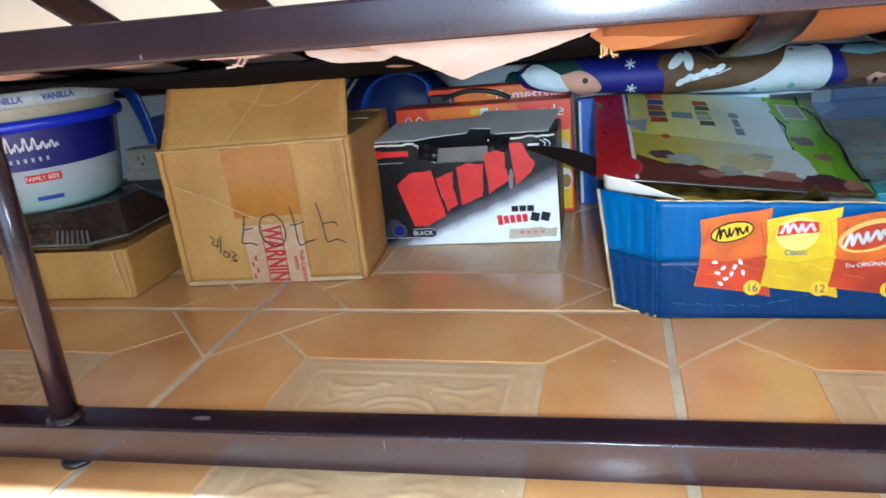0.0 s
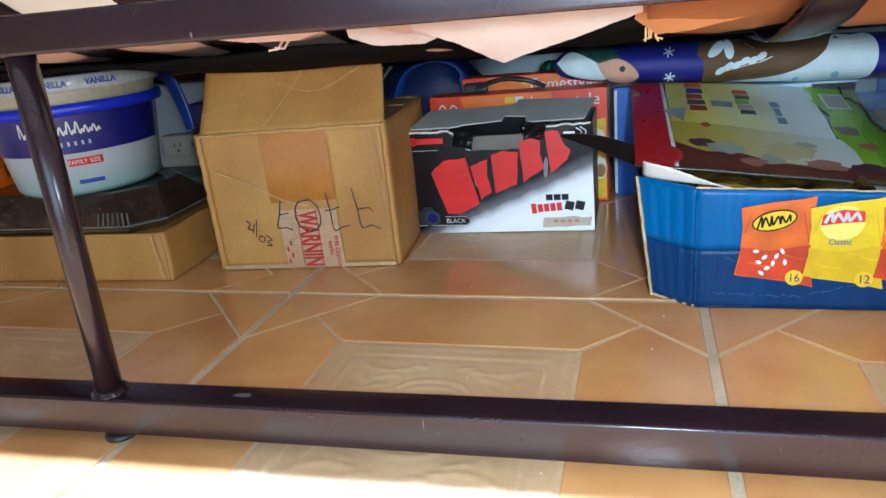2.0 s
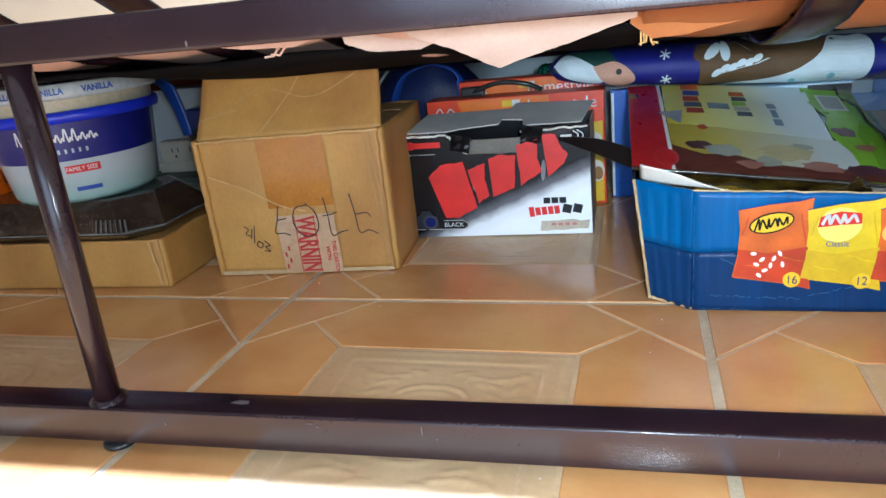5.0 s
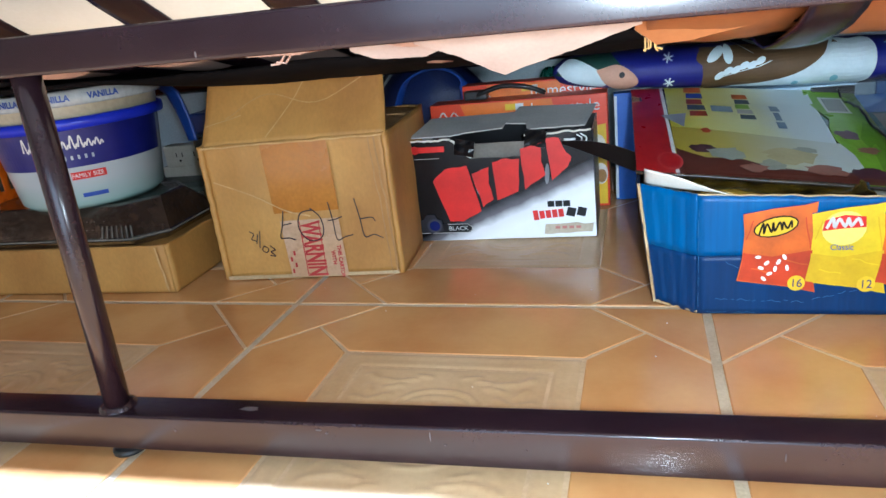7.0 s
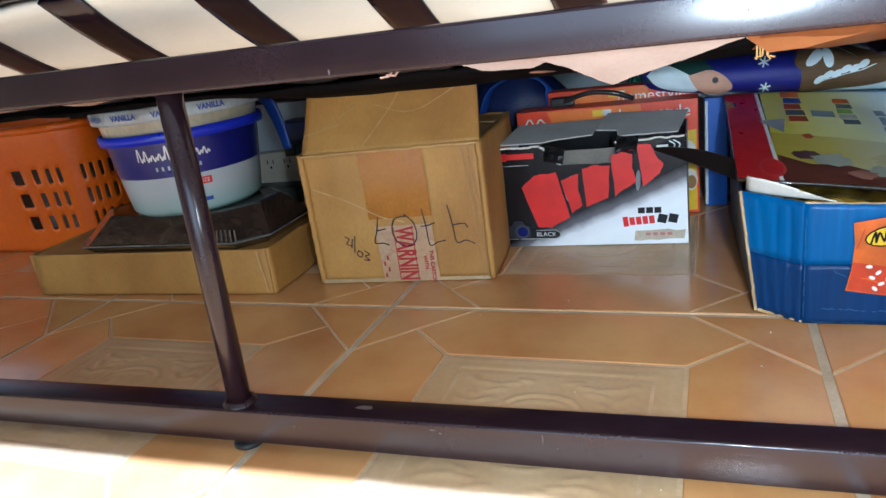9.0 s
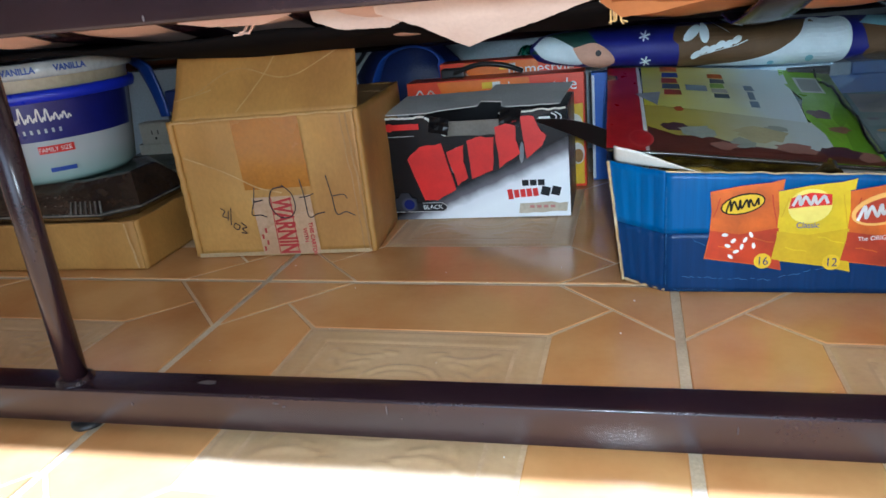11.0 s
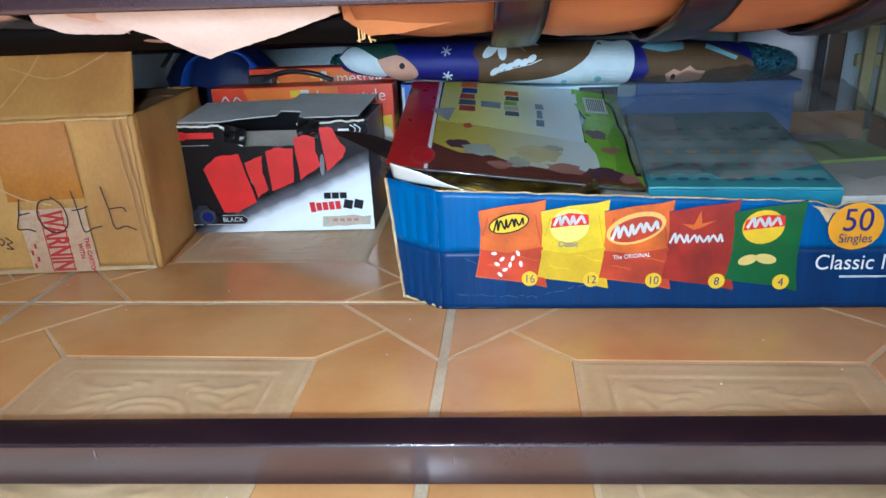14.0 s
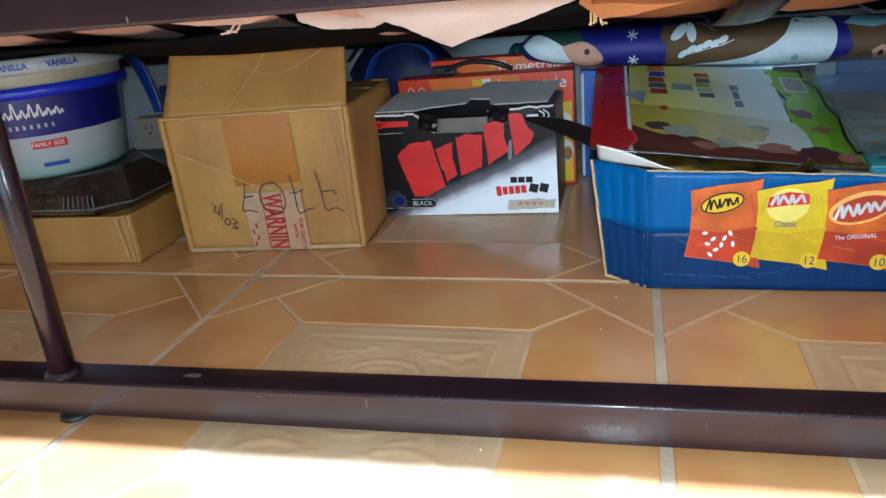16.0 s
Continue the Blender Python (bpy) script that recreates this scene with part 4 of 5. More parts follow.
def wrap(name, polys, mat, parent, extra=0.0008, label=""):
    """Print bent round the tub: polygons in arc degrees (0 faces -y, positive to +x) and height."""
    bm = bmesh.new()
    for poly in polys:
        dense = []
        for (a0, z0), (a1, z1) in zip(poly, poly[1:] + poly[:1]):
            n = max(1, int(abs(a1 - a0) / 4))
            dense += [(a0 + (a1 - a0) * k / n, z0 + (z1 - z0) * k / n) for k in range(n)]
        vs = []
        for a, z in dense:
            rr, t = tub_r(z) + extra, radians(a)
            vs.append(bm.verts.new((rr * math.sin(t), -rr * math.cos(t), z)))
        bm.faces.new(vs)
    return part(name, bm, mat, parent, label)


def strip(a0, a1, z0, z1, n=24, wave=0.0):
    out = []
    for k in range(n):
        p, q = a0 + (a1 - a0) * k / n, a0 + (a1 - a0) * (k + 1) / n
        out.append([(p, z0), (q, z0), (q, z1), (p, z1)])
    return out


label_band = wrap("label_band", strip(-110, 110, 0.058, 0.108, 60), M_NAVY, tub, 0.0006, "navy blue paper label")
part("blue_rim", lathe([(tub_r(0.109), 0.107), (tub_r(0.109) + 0.004, 0.1075), (tub_r(0.112) + 0.0055, 0.1125), (tub_r(0.116) + 0.004, 0.118), (tub_r(0.118), 0.1185)], 64), M_BLUEPL, tub, "bright blue raised rim", smooth=True, m=pose(0, 0, 0.1125, 0, -0.5, 0) @ Matrix.Diagonal((1.035, 1.035, 1.25, 1)) @ pose(0, 0, -0.1125))
tub_lid = part("lid", lathe([(tub_r(0.136), 0.135), (RT, 0.1355), (RT + 0.0015, 0.138), (RT + 0.0015, 0.152), (RT - 0.001, 0.1545), (RT - 0.010, 0.1545), (RT - 0.013, 0.151), (0, 0.151)], 64), M_TUB, tub, "milky snap-on lid", smooth=True)


def lid_word(angle):
    m = Matrix.Rotation(radians(angle), 4, "Z") @ Matrix.Translation((0, -(RT + 0.0016), 0))
    text("lettering", "VANILLA", 0.0105, M_TEXTBLUE, tub_lid, 0, 0.145, 0, 0.0006, m=m, bold=0.0004)


for a in (-50, -22, 6, 34, 62):
    lid_word(a)
# wordless script strokes on the label, a second spaced line, and the red banner
TALL = (0.101, 0.098, 0.091, 0.092, 0.102, 0.093, 0.099, 0.098, 0.092, 0.092)
script = [[(1 + 5.6 * k, 0.0835), (3 + 5.6 * k, TALL[k]), (4.4 + 5.6 * k, 0.0825), (6 + 5.6 * k, 0.088), (7 + 5.6 * k, 0.0835)] for k in range(10)]
for s in script:
    pts = smooth2([(a * 0.95 + 2, z) for a, z in s], 5)
    polys = []
    for (a0, z0), (a1, z1) in zip(pts, pts[1:]):
        d = Vector((radians(a1 - a0) * 0.118, z1 - z0))
        if d.length < 1e-6:
            continue
        nrm = Vector((-d.y, d.x)).normalized() * 0.0011
        da = math.degrees(nrm.x / 0.118)
        polys.append([(a0 - da, z0 - nrm.y), (a1 - da, z1 - nrm.y), (a1 + da, z1 + nrm.y), (a0 + da, z0 + nrm.y)])
    wrap("script_stroke", polys, M_WHITE, label_band, 0.0014)
wrap("script_line", [p for k in range(8) for p in [[(15 + 4.6 * k, 0.0680), (16.6 + 4.6 * k, 0.0680), (16.6 + 4.6 * k, 0.0735), (15 + 4.6 * k, 0.0735)]]], M_TUB, label_band, 0.0014)
banner = wrap("red_banner", strip(30, 54, 0.0415, 0.0515, 8), M_RED, tub, 0.001, "small red banner")


def banner_word(body, angle, z, size, mat):
    rr = tub_r(z) + 0.0012
    m = Matrix.Rotation(radians(angle), 4, "Z") @ Matrix.Translation((0, -rr, 0))
    text("lettering", body, size, mat, banner, 0, z, 0, 0.0012, m=m)


banner_word("FAMILY", 37, 0.0465, 0.0078, M_WHITE)
banner_word("SIZE", 48.5, 0.0465, 0.0078, M_WHITE)
wrap("small_print", strip(34, 52, 0.017, 0.0225, 6), M_TEXTBLUE, tub, 0.001)
part("handle", sheet(lambda u, v: (0.066 + 0.030 * u + 0.006 * math.sin(u * 3) + (v - 0.5) * (0.028 - 0.012 * u), 0.108 + 0.028 * min(1, u * 4), 0.146 - 0.098 * u), 16, 4, 0.004), printed("handle_blue", 26, 62, 140, 0.4), tub, "flat blue plastic carrying handle", smooth=True)

# ---- orange basket ----
basket = thing("laundry_basket", pose(-1.262, 1.085, 0.001), "orange plastic laundry basket with small vent holes", "basket")
NU, NV = 224, 26


def basket_pt(u, z, grow=0.0):
    hx, hy = 0.235 + 0.12 * z + grow, 0.175 + 0.12 * z + grow
    a = 2 * math.pi * u
    c, s = math.cos(a), math.sin(a)
    p = 0.38
    return (hx * math.copysign(abs(c) ** p, c), hy * math.copysign(abs(s) ** p, s), z)


def basket_fn(u, v):
    return basket_pt(u, 0.232 * v)


def solid_cell(i, j):
    band = i % 28
    return not (j in (5, 6, 7, 10, 11, 12, 15, 16, 17) and band in (2, 3, 7, 8, 12, 13, 17, 18))


part("wall", sheet(basket_fn, NU, NV, 0.002, solid_cell), M_ORANGE, basket, smooth=True)
part("rim", rod([basket_pt(k / 60, 0.232, 0.004) for k in range(61)], 0.008, 10), M_ORANGE, basket, "rolled orange rim", smooth=True)
part("base", stacked([[basket_pt(k / 40, 0.0) for k in range(40)], [basket_pt(k / 40, 0.004) for k in range(40)]]), M_ORANGE, basket)
cloth = material("mixed_clothes", srgb(70, 80, 90), srgb(150, 150, 140), 0.9, 200, 12, 0.5)
pile = thing("clothes_pile", pose(-1.262, 1.085, 0.006), "grey folded clothes heaped inside the basket", "clothes")
part("folded_cloth", sheet(lambda u, v: ((u - 0.5) * 0.34, (v - 0.5) * 0.24, 0.13 * (1 - (2 * u - 1) ** 4) * (1 - (2 * v - 1) ** 4) + 0.015 * noise.noise((u * 5, v * 5, 2)) + 0.02), 24, 18, -0.012), cloth, pile, smooth=True)

# ---- breakfast boxes behind the camera carton ----
M_CEREAL = printed("waffle_red_orange", 232, 74, 38, 0.35)
M_CEREALO = printed("waffle_orange", 236, 120, 32, 0.35)


def food_box(x, y, z, w, d, h, yaw, tilt, second):
    b = thing("breakfast_box", pose(x, y, z, tilt, 0, yaw), "red and orange frozen breakfast carton, closed end showing" if not second else "red and orange frozen breakfast carton standing behind another", "box", "breakfast cartons")
    part("carton_body", slab((w, d, h), (w / 2, d / 2, h / 2), 0.0015, 2), M_CEREAL, b)
    decal("orange_band", [[(w * 0.22, h - 0.03), (w * 0.72, h - 0.03), (w * 0.70, h - 0.002), (w * 0.18, h - 0.002)]], M_CEREALO, b, label="orange printed band")
    text("lettering", "homestyle", 0.024, M_WHITE, b, w - 0.010, h - 0.016, 0, 0.001, align="RIGHT")
    decal("yellow_panel", [[(w - 0.052, 0.004), (w - 0.003, 0.004), (w - 0.003, h * 0.74), (w - 0.052, h * 0.70)]], M_YELLOW, b, off=0.0009, label="yellow printed panel")
    decal("food_photo", [oval(w - 0.012, h * 0.30, 0.010, 0.016), oval(w - 0.016, h * 0.56, 0.012, 0.015)], M_PAPERIN, b, off=0.0013)
    decal("food_photo", [oval(w - 0.011, h * 0.28, 0.007, 0.010)], M_CARDIN, b, off=0.0017)
    decal("script_mark", stroke(smooth2([(0.012, h - 0.022), (0.020, h - 0.012), (0.028, h - 0.022), (0.036, h - 0.013), (0.044, h - 0.02)], 6), 0.0022), M_WHITE, b, off=0.001)
    decal("yellow_tag", [bar(w * 0.47, h - 0.010, 0.016, 0.009)], M_YELLOW, b, off=0.001)
    decal("yellow_tag", [bar(w * 0.52, h - 0.010, 0.012, 0.009)], M_WHITE, b, off=0.001)
    side = Matrix.Translation((w, 0, 0)) @ Matrix.Rotation(radians(90), 4, "Z")
    decal("side_print", [[(0.002, 0.002), (d - 0.002, 0.002), (d - 0.002, h * 0.72), (0.002, h * 0.72)]], M_YELLOW, b, off=0.0006, m=side, label="yellow printed side")
    decal("side_photo", [oval(d / 2, h * 0.25, d * 0.3, 0.018), oval(d / 2, h * 0.55, d * 0.25, 0.02)], M_CARDIN, b, off=0.001, m=side)
    return b


food_box(-0.267, 1.050, 0.001, 0.262, 0.045, 0.167, 1.0, 0, False)
food_box(-0.228, 1.105, 0.001, 0.216, 0.036, 0.186, 0, 0, True)

cable = thing("black_cable", pose(0, 0, 0), "thin black cable looped over the breakfast cartons", "cable")
part("cord", rod(curve_pts([(-0.205, 1.075, 0.1715), (-0.185, 1.07, 0.180), (-0.155, 1.068, 0.187), (-0.12, 1.068, 0.183), (-0.095, 1.075, 0.172)], 10), 0.0035, 8), M_RUBBER, cable, smooth=True)
part("plug", slab((0.036, 0.016, 0.014), (-0.2, 1.078, 0.1755), 0.003), M_RUBBER, cable)

M_GLITTER = material("green_foil", srgb(10, 70, 60), srgb(30, 120, 96), 0.15, 260, 80, 0.8, metal=0.6, dist=0.004)
bow = thing("foil_bow", pose(-0.09, 1.12, 0.1865), "dark green foil bow lying on a carton", "bow")
for k in range(6):
    a = k * math.pi / 3
    part("loop", rod([(0.016 * math.cos(a) * s, 0.012 * math.sin(a) * s, 0.004 + 0.012 * math.sin(math.pi * s)) for s in (0, 0.25, 0.5, 0.75, 1)], 0.005, 6, 0.35), M_GLITTER, bow)

# ---- blue things along the wall ----
M_BLUEBAG = material("blue_nylon", srgb(20, 38, 92), srgb(12, 22, 56), 0.5, 300, 16, 0.4, dist=0.002)
M_BLUEFLAT = printed("flat_blue_card", 24, 92, 186, 0.4)
bluebook = thing("blue_folder", pose(0.003, 1.085, 0.001, 0, 0, 5), "bright blue card folder standing upright", "folder")
part("cover", slab((0.03, 0.02, 0.16), (0.015, 0.01, 0.08), 0.001), M_BLUEFLAT, bluebook)
part("page_edge", slab((0.004, 0.0215, 0.154), (0.002, 0.0102, 0.0795), 0.0005), printed("folder_edge_white", 210, 214, 220), bluebook)

bag = thing("blue_bag", pose(-0.305, 1.205, 0.001), "slumped dark blue nylon bag with straps, on floor", "bag")


def bag_fn(u, v):
    a = 2 * math.pi * u
    r = 0.9 + 0.12 * noise.noise((math.cos(a) * 1.5, math.sin(a) * 1.5, v * 3))
    s = (1 - max(0, v - 0.75) * 2.2)
    return (0.105 * r * s * math.cos(a), 0.062 * r * s * math.sin(a), 0.225 * v + 0.01 * noise.noise((u * 9, v * 4, 2)))


part("body", sheet(bag_fn, 36, 16), M_BLUEBAG, bag, smooth=True)
part("strap", rod(curve_pts([(-0.05, -0.06, 0.15), (-0.02, -0.07, 0.2), (0.03, -0.066, 0.214), (0.07, -0.062, 0.19), (0.075, -0.07, 0.12)], 8), 0.010, 8, 0.25), printed("strap_blue", 36, 78, 170, 0.6), bag, smooth=True)
part("strap", rod(curve_pts([(-0.08, -0.05, 0.19), (-0.03, -0.062, 0.232), (0.04, -0.05, 0.236)], 8), 0.006, 8, 0.4), M_RUBBER, bag, smooth=True)

strip_thing = thing("power_strip", pose(-0.80, 1.105, 0.0835, 0, 0, 4), "white power strip with sockets, leaning on grey boxes", "power strip")
M_IVORY = material("ivory_plastic", srgb(206, 204, 192), srgb(190, 188, 176), 0.4)
strip_body = part("body", slab((0.092, 0.03, 0.040), (0.045, 0.015, 0.020), 0.004, 3), M_IVORY, strip_thing)
for sx in (0.030, 0.066):
    for dx, w in ((-0.006, 0.002), (0.006, 0.002)):
        decal("slot", [bar(sx + dx, 0.023, w, 0.008)], M_BLACK, strip_body, off=0.0006)
    decal("slot", [oval(sx, 0.012, 0.0022, 0.0026, 10)], M_BLACK, strip_body, off=0.0006)
part("plug", slab((0.022, 0.03, 0.02), (0.088, -0.008, 0.044), 0.004), M_RUBBER, strip_thing)

grey_box = thing("grey_file_box", pose(-0.835, 1.07, 0.001, 0, 0, 3), "grey-green card file box with white paper edges", "box")
part("body", slab((0.13, 0.11, 0.052), (0.065, 0.055, 0.026), 0.002), material("grey_green_card", srgb(120, 130, 126), srgb(100, 110, 106), 0.6), grey_box)
part("lid", slab((0.134, 0.114, 0.010), (0.065, 0.055, 0.0575), 0.002), material("slate_card", srgb(84, 94, 92), srgb(70, 80, 78), 0.5), grey_box)
part("strip_support", slab((0.10, 0.035, 0.020), (0.07, 0.06, 0.073), 0.002), M_IVORY, grey_box)
for k in range(5):
    part("paper", slab((0.003, 0.08, 0.044), (0.085 + 0.009 * k, -0.042, 0.022)), M_PAPERIN, grey_box)

bluecase = thing("blue_case", pose(-0.792, 1.19, 0.001), "small blue plastic case standing by the wall", "case")
part("body", slab((0.085, 0.06, 0.128), (0.0425, 0.03, 0.064), 0.006, 3), printed("case_slate", 70, 78, 104, 0.5), bluecase)
part("lid", slab((0.09, 0.064, 0.040), (0.0425, 0.03, 0.147), 0.006, 3), printed("case_lid_blue", 24, 62, 140, 0.4), bluecase)

# ---- pale box, cushion and papers behind the snack carton ----
M_PALEBLUE = material("pale_blue_card", srgb(56, 110, 184), srgb(84, 136, 200), 0.5, 260, 14, 0.1)
pale = thing("storage_box", pose(0.06, 1.035, 0.001), "pale blue flat storage box behind the snack carton", "box")
part("body", slab((0.47, 0.085, 0.143), (0.235, 0.0425, 0.0715), 0.002), M_PALEBLUE, pale)
part("lid", slab((0.27, 0.095, 0.016), (0.130, 0.0425, 0.151), 0.002), material("white_blue_lid", srgb(190, 206, 214), srgb(150, 180, 206), 0.5), pale)
part("lid_end", slab((0.21, 0.095, 0.016), (0.3705, 0.0425, 0.151), 0.002), M_PALEBLUE, pale, "blue end of the lid")
part("clip", slab((0.05, 0.01, 0.014), (0.215, -0.007, 0.150), 0.002), M_RUBBER, pale)

cushion = thing("cushion", pose(0.235, 1.082, 0.1885, 0, 2.2, 0), "long blue cushion printed with brown, white and skin-coloured shapes", "cushion")


def cush(u, v, puff=0.0):
    """Surface of the cushion; u runs along it from -1 to 1, v round it in turns."""
    a = 2 * math.pi * v
    end = (1 - abs(u) ** 6) ** 0.5 if abs(u) < 1 else 0.0
    ry, rz = (0.072 * (0.35 + 0.65 * end) + puff), (0.0265 * (0.25 + 0.75 * end) + puff)
    c, s = math.cos(a), math.sin(a)
    return (0.315 * u if u < 0 else 0.287 * u, ry * math.copysign(abs(c) ** 0.8, c), rz * math.copysign(abs(s) ** 0.75, s) + 0.002 * noise.noise((u * 6, v * 5, 1)))


M_CUSHBLUE = printed("cushion_navy", 22, 28, 122, 0.6, 0.85)
part("body", sheet(lambda u, v: cush(2 * u - 1, v), 60, 40), M_CUSHBLUE, cushion, smooth=True)


def on_cushion(name, polys, mat, lift, label=""):
    """Print bent over the camera side; polygons in metres along the cushion and height -1..1 on its front."""
    bm = bmesh.new()
    for poly in polys:
        f = bm.faces.new([bm.verts.new((x, 0, z)) for x, z in poly])
        bmesh.ops.triangulate(bm, faces=[f])
    bmesh.ops.subdivide_edges(bm, edges=bm.edges[:], cuts=11, use_grid_fill=True)
    for v in bm.verts:
        x = v.co.x if v.co.x < 0.02 else 0.02 + (v.co.x - 0.02) * 0.86
        p = cush(max(-0.999, min(0.999, x / 0.315)), 0.5 - math.asin(math.copysign(abs(max(-1, min(1, v.co.z))) ** 1.333, v.co.z)) / (2 * math.pi), lift * 1.5 + 0.0008)
        v.co = p
    return part(name, bm, mat, cushion, label)


M_COCOA = printed("print_brown", 94, 70, 42, 0.7)
M_SKIN = printed("print_tan", 206, 160, 136, 0.7)
M_ICE = printed("print_ice", 214, 230, 236, 0.7)
M_TEAL = printed("print_teal", 132, 188, 204, 0.7)
M_FOREST = printed("print_forest", 24, 66, 58, 0.7)
on_cushion("forest_patch", [[(-0.312, -0.2), (-0.29, 0.9), (-0.235, 0.95), (-0.215, 0.3), (-0.25, -0.3)]], M_FOREST, 0.0008)
on_cushion("pale_patch", [smooth2([(-0.308, 0.3), (-0.292, 0.85), (-0.262, 0.5), (-0.238, -0.1), (-0.245, -0.6), (-0.29, -0.45), (-0.308, 0.3)], 5)[:-1]], M_ICE, 0.0012)
on_cushion("tan_patch", [smooth2([(-0.252, 0.25), (-0.225, 0.45), (-0.205, 0.1), (-0.197, -0.45), (-0.215, -0.8), (-0.238, -0.5), (-0.252, 0.25)], 5)[:-1]], M_SKIN, 0.0014)
on_cushion("brown_swirl", [smooth2([(-0.120, 0.92), (-0.125, 0.45), (-0.112, 0.12), (-0.094, -0.04), (-0.106, -0.45), (-0.117, -0.90), (-0.09, -0.93), (-0.03, -0.8), (0.006, -0.3), (0.034, 0.4), (0.048, 0.92), (-0.03, 0.92), (-0.120, 0.92)], 4)[:-1]], M_COCOA, 0.0010)
on_cushion("white_swoosh", [smooth2([(-0.097, -0.90), (-0.05, -0.66), (-0.008, -0.34), (0.022, 0.31), (0.040, 0.92), (0.068, 0.92), (0.096, 0.92), (0.101, 0.3), (0.098, -0.3), (0.085, -0.85), (0.03, -0.95), (-0.03, -0.95), (-0.097, -0.90)], 4)[:-1]], M_ICE, 0.0014)
on_cushion("brown_field", [smooth2([(0.115, 0.85), (0.13, 0.1), (0.12, -0.5), (0.15, -0.85), (0.23, -0.9), (0.29, -0.5), (0.285, 0.4), (0.22, 0.9), (0.115, 0.85)], 5)[:-1]], M_COCOA, 0.0010)
on_cushion("tan_patch", [[(0.152, -0.3), (0.165, -0.05), (0.176, -0.15), (0.19, 0.1), (0.2, -0.1), (0.215, -0.15), (0.205, -0.35), (0.21, -0.55), (0.18, -0.75), (0.158, -0.7)]], M_SKIN, 0.0014)
on_cushion("dark_dot", [oval(0.165, -0.42, 0.004, 0.16, 10)], M_BLACK, 0.0018)
on_cushion("dark_dot", [oval(-0.218, 0.0, 0.004, 0.14, 10)], M_BLACK, 0.0018)
for streak in ([(0.112, 0.75), (0.13, 0.95), (0.185, 0.93), (0.18, 0.7), (0.15, 0.6)], [(0.215, 0.75), (0.262, 0.35), (0.266, 0.5), (0.222, 0.9)]):
    on_cushion("teal_streak", [streak], M_TEAL, 0.0016)
on_cushion("teal_dot", [oval(0.045, -0.55, 0.006, 0.16, 10)], M_TEAL, 0.0018)
on_cushion("teal_dot", [oval(-0.005, -0.72, 0.004, 0.1, 10)], M_TEAL, 0.0018)
LEAVES = [(-0.102, 0.62, 0.0085, 0.30, 0.006), (-0.087, 0.58, 0.0, 0.38, 0.006), (-0.068, 0.80, -0.011, 0.20, 0.005), (-0.052, 0.92, -0.012, 0.08, 0.004)]
LEAVES += [(-0.096 + 0.0095 * k, -0.28 + 0.105 * k + 0.07 * (k % 2), 0.005, 0.16, 0.0034) for k in range(6)]
for cx, cz, dx, dz, w in LEAVES:
    on_cushion("white_leaf", [[(cx - dx * math.cos(a) - w * math.sin(a), cz - dz * math.cos(a) + 0.08 * math.sin(a)) for a in [2 * math.pi * k / 12 for k in range(12)]]], M_ICE, 0.0016)
on_cushion("white_leaf", stroke([(-0.097, -0.38), (-0.075, -0.17), (-0.050, 0.08), (-0.036, 0.3)], 0.0030), M_ICE, 0.0017)
flake = lambda cx, cz: [bar2 for k in range(3) for bar2 in [[(cx + 0.007 * math.cos(a) * s - 0.0009 * math.sin(a), cz + 0.22 * math.sin(a) * s + 0.03 * math.cos(a)) for a, s in ((k * math.pi / 3 + 0.3, -1), (k * math.pi / 3 + 0.3, 1))] + [(cx + 0.007 * math.cos(a) * s + 0.0009 * math.sin(a), cz + 0.22 * math.sin(a) * s - 0.03 * math.cos(a)) for a, s in ((k * math.pi / 3 + 0.3, 1), (k * math.pi / 3 + 0.3, -1))]]]
on_cushion("snowflake", flake(-0.160, 0.6), M_ICE, 0.0016)
on_cushion("snowflake", flake(-0.158, -0.5), M_ICE, 0.0016)
part("glitter_end", sheet(lambda u, v: tuple(Vector(cush(0.80 + 0.19 * u, 0.25 + 0.5 * v, 0.002)) + Vector((0.012 * u, 0, 0.003 * noise.noise((u * 9, v * 14, 2))))), 14, 20), material("blue_sequins", srgb(14, 44, 84), srgb(90, 160, 180), 0.12, 700, 260, 1.0, metal=0.7, dist=0.004), cushion, "blue sequinned end")

# activity pad lying on the carton, sloping up to the pale box
pad = thing("activity_pad", pose(0.036, 0.735, 0.1325), "colourful children's activity pad lying on the snack carton", "pad")
PAD_CORNERS = (Vector((0, 0, 0)), Vector((0.2505, -0.004, -0.028)), Vector((-0.008, 0.294, 0.0395)), Vector((0.262, 0.294, 0.0175)))


def pad_fn(dz):
    def fn(u, v):
        a, b, c, d = PAD_CORNERS
        p = a.lerp(b, u).lerp(c.lerp(d, u), v)
        return (p.x, p.y, p.z + dz + 0.003 * math.sin(u * 4) * v + 0.002 * noise.noise((u * 3, v * 3, 1)))
    return fn


part("page_block", sheet(pad_fn(0.0), 20, 16, 0.003), material("glossy_black_cover", srgb(24, 20, 20), srgb(60, 50, 38), 0.08, 90, 40, 0.5, coat=0.8, dist=0.003), pad, "glossy dark back cover", smooth=True)


def on_pad(name, polys, mat, lift, label=""):
    bm = bmesh.new()
    for poly in polys:
        f = bm.faces.new([bm.verts.new((x, y, 0)) for x, y in poly])
        f.normal_update()
        if f.normal.z < 0:
            f.normal_flip()
    bmesh.ops.triangulate(bm, faces=bm.faces[:])
    bmesh.ops.subdivide_edges(bm, edges=bm.edges[:], cuts=2, use_grid_fill=True)
    for v in bm.verts:
        v.co = Vector(pad_fn(lift)(v.co.x, v.co.y))
    return part(name, bm, mat, pad, label)


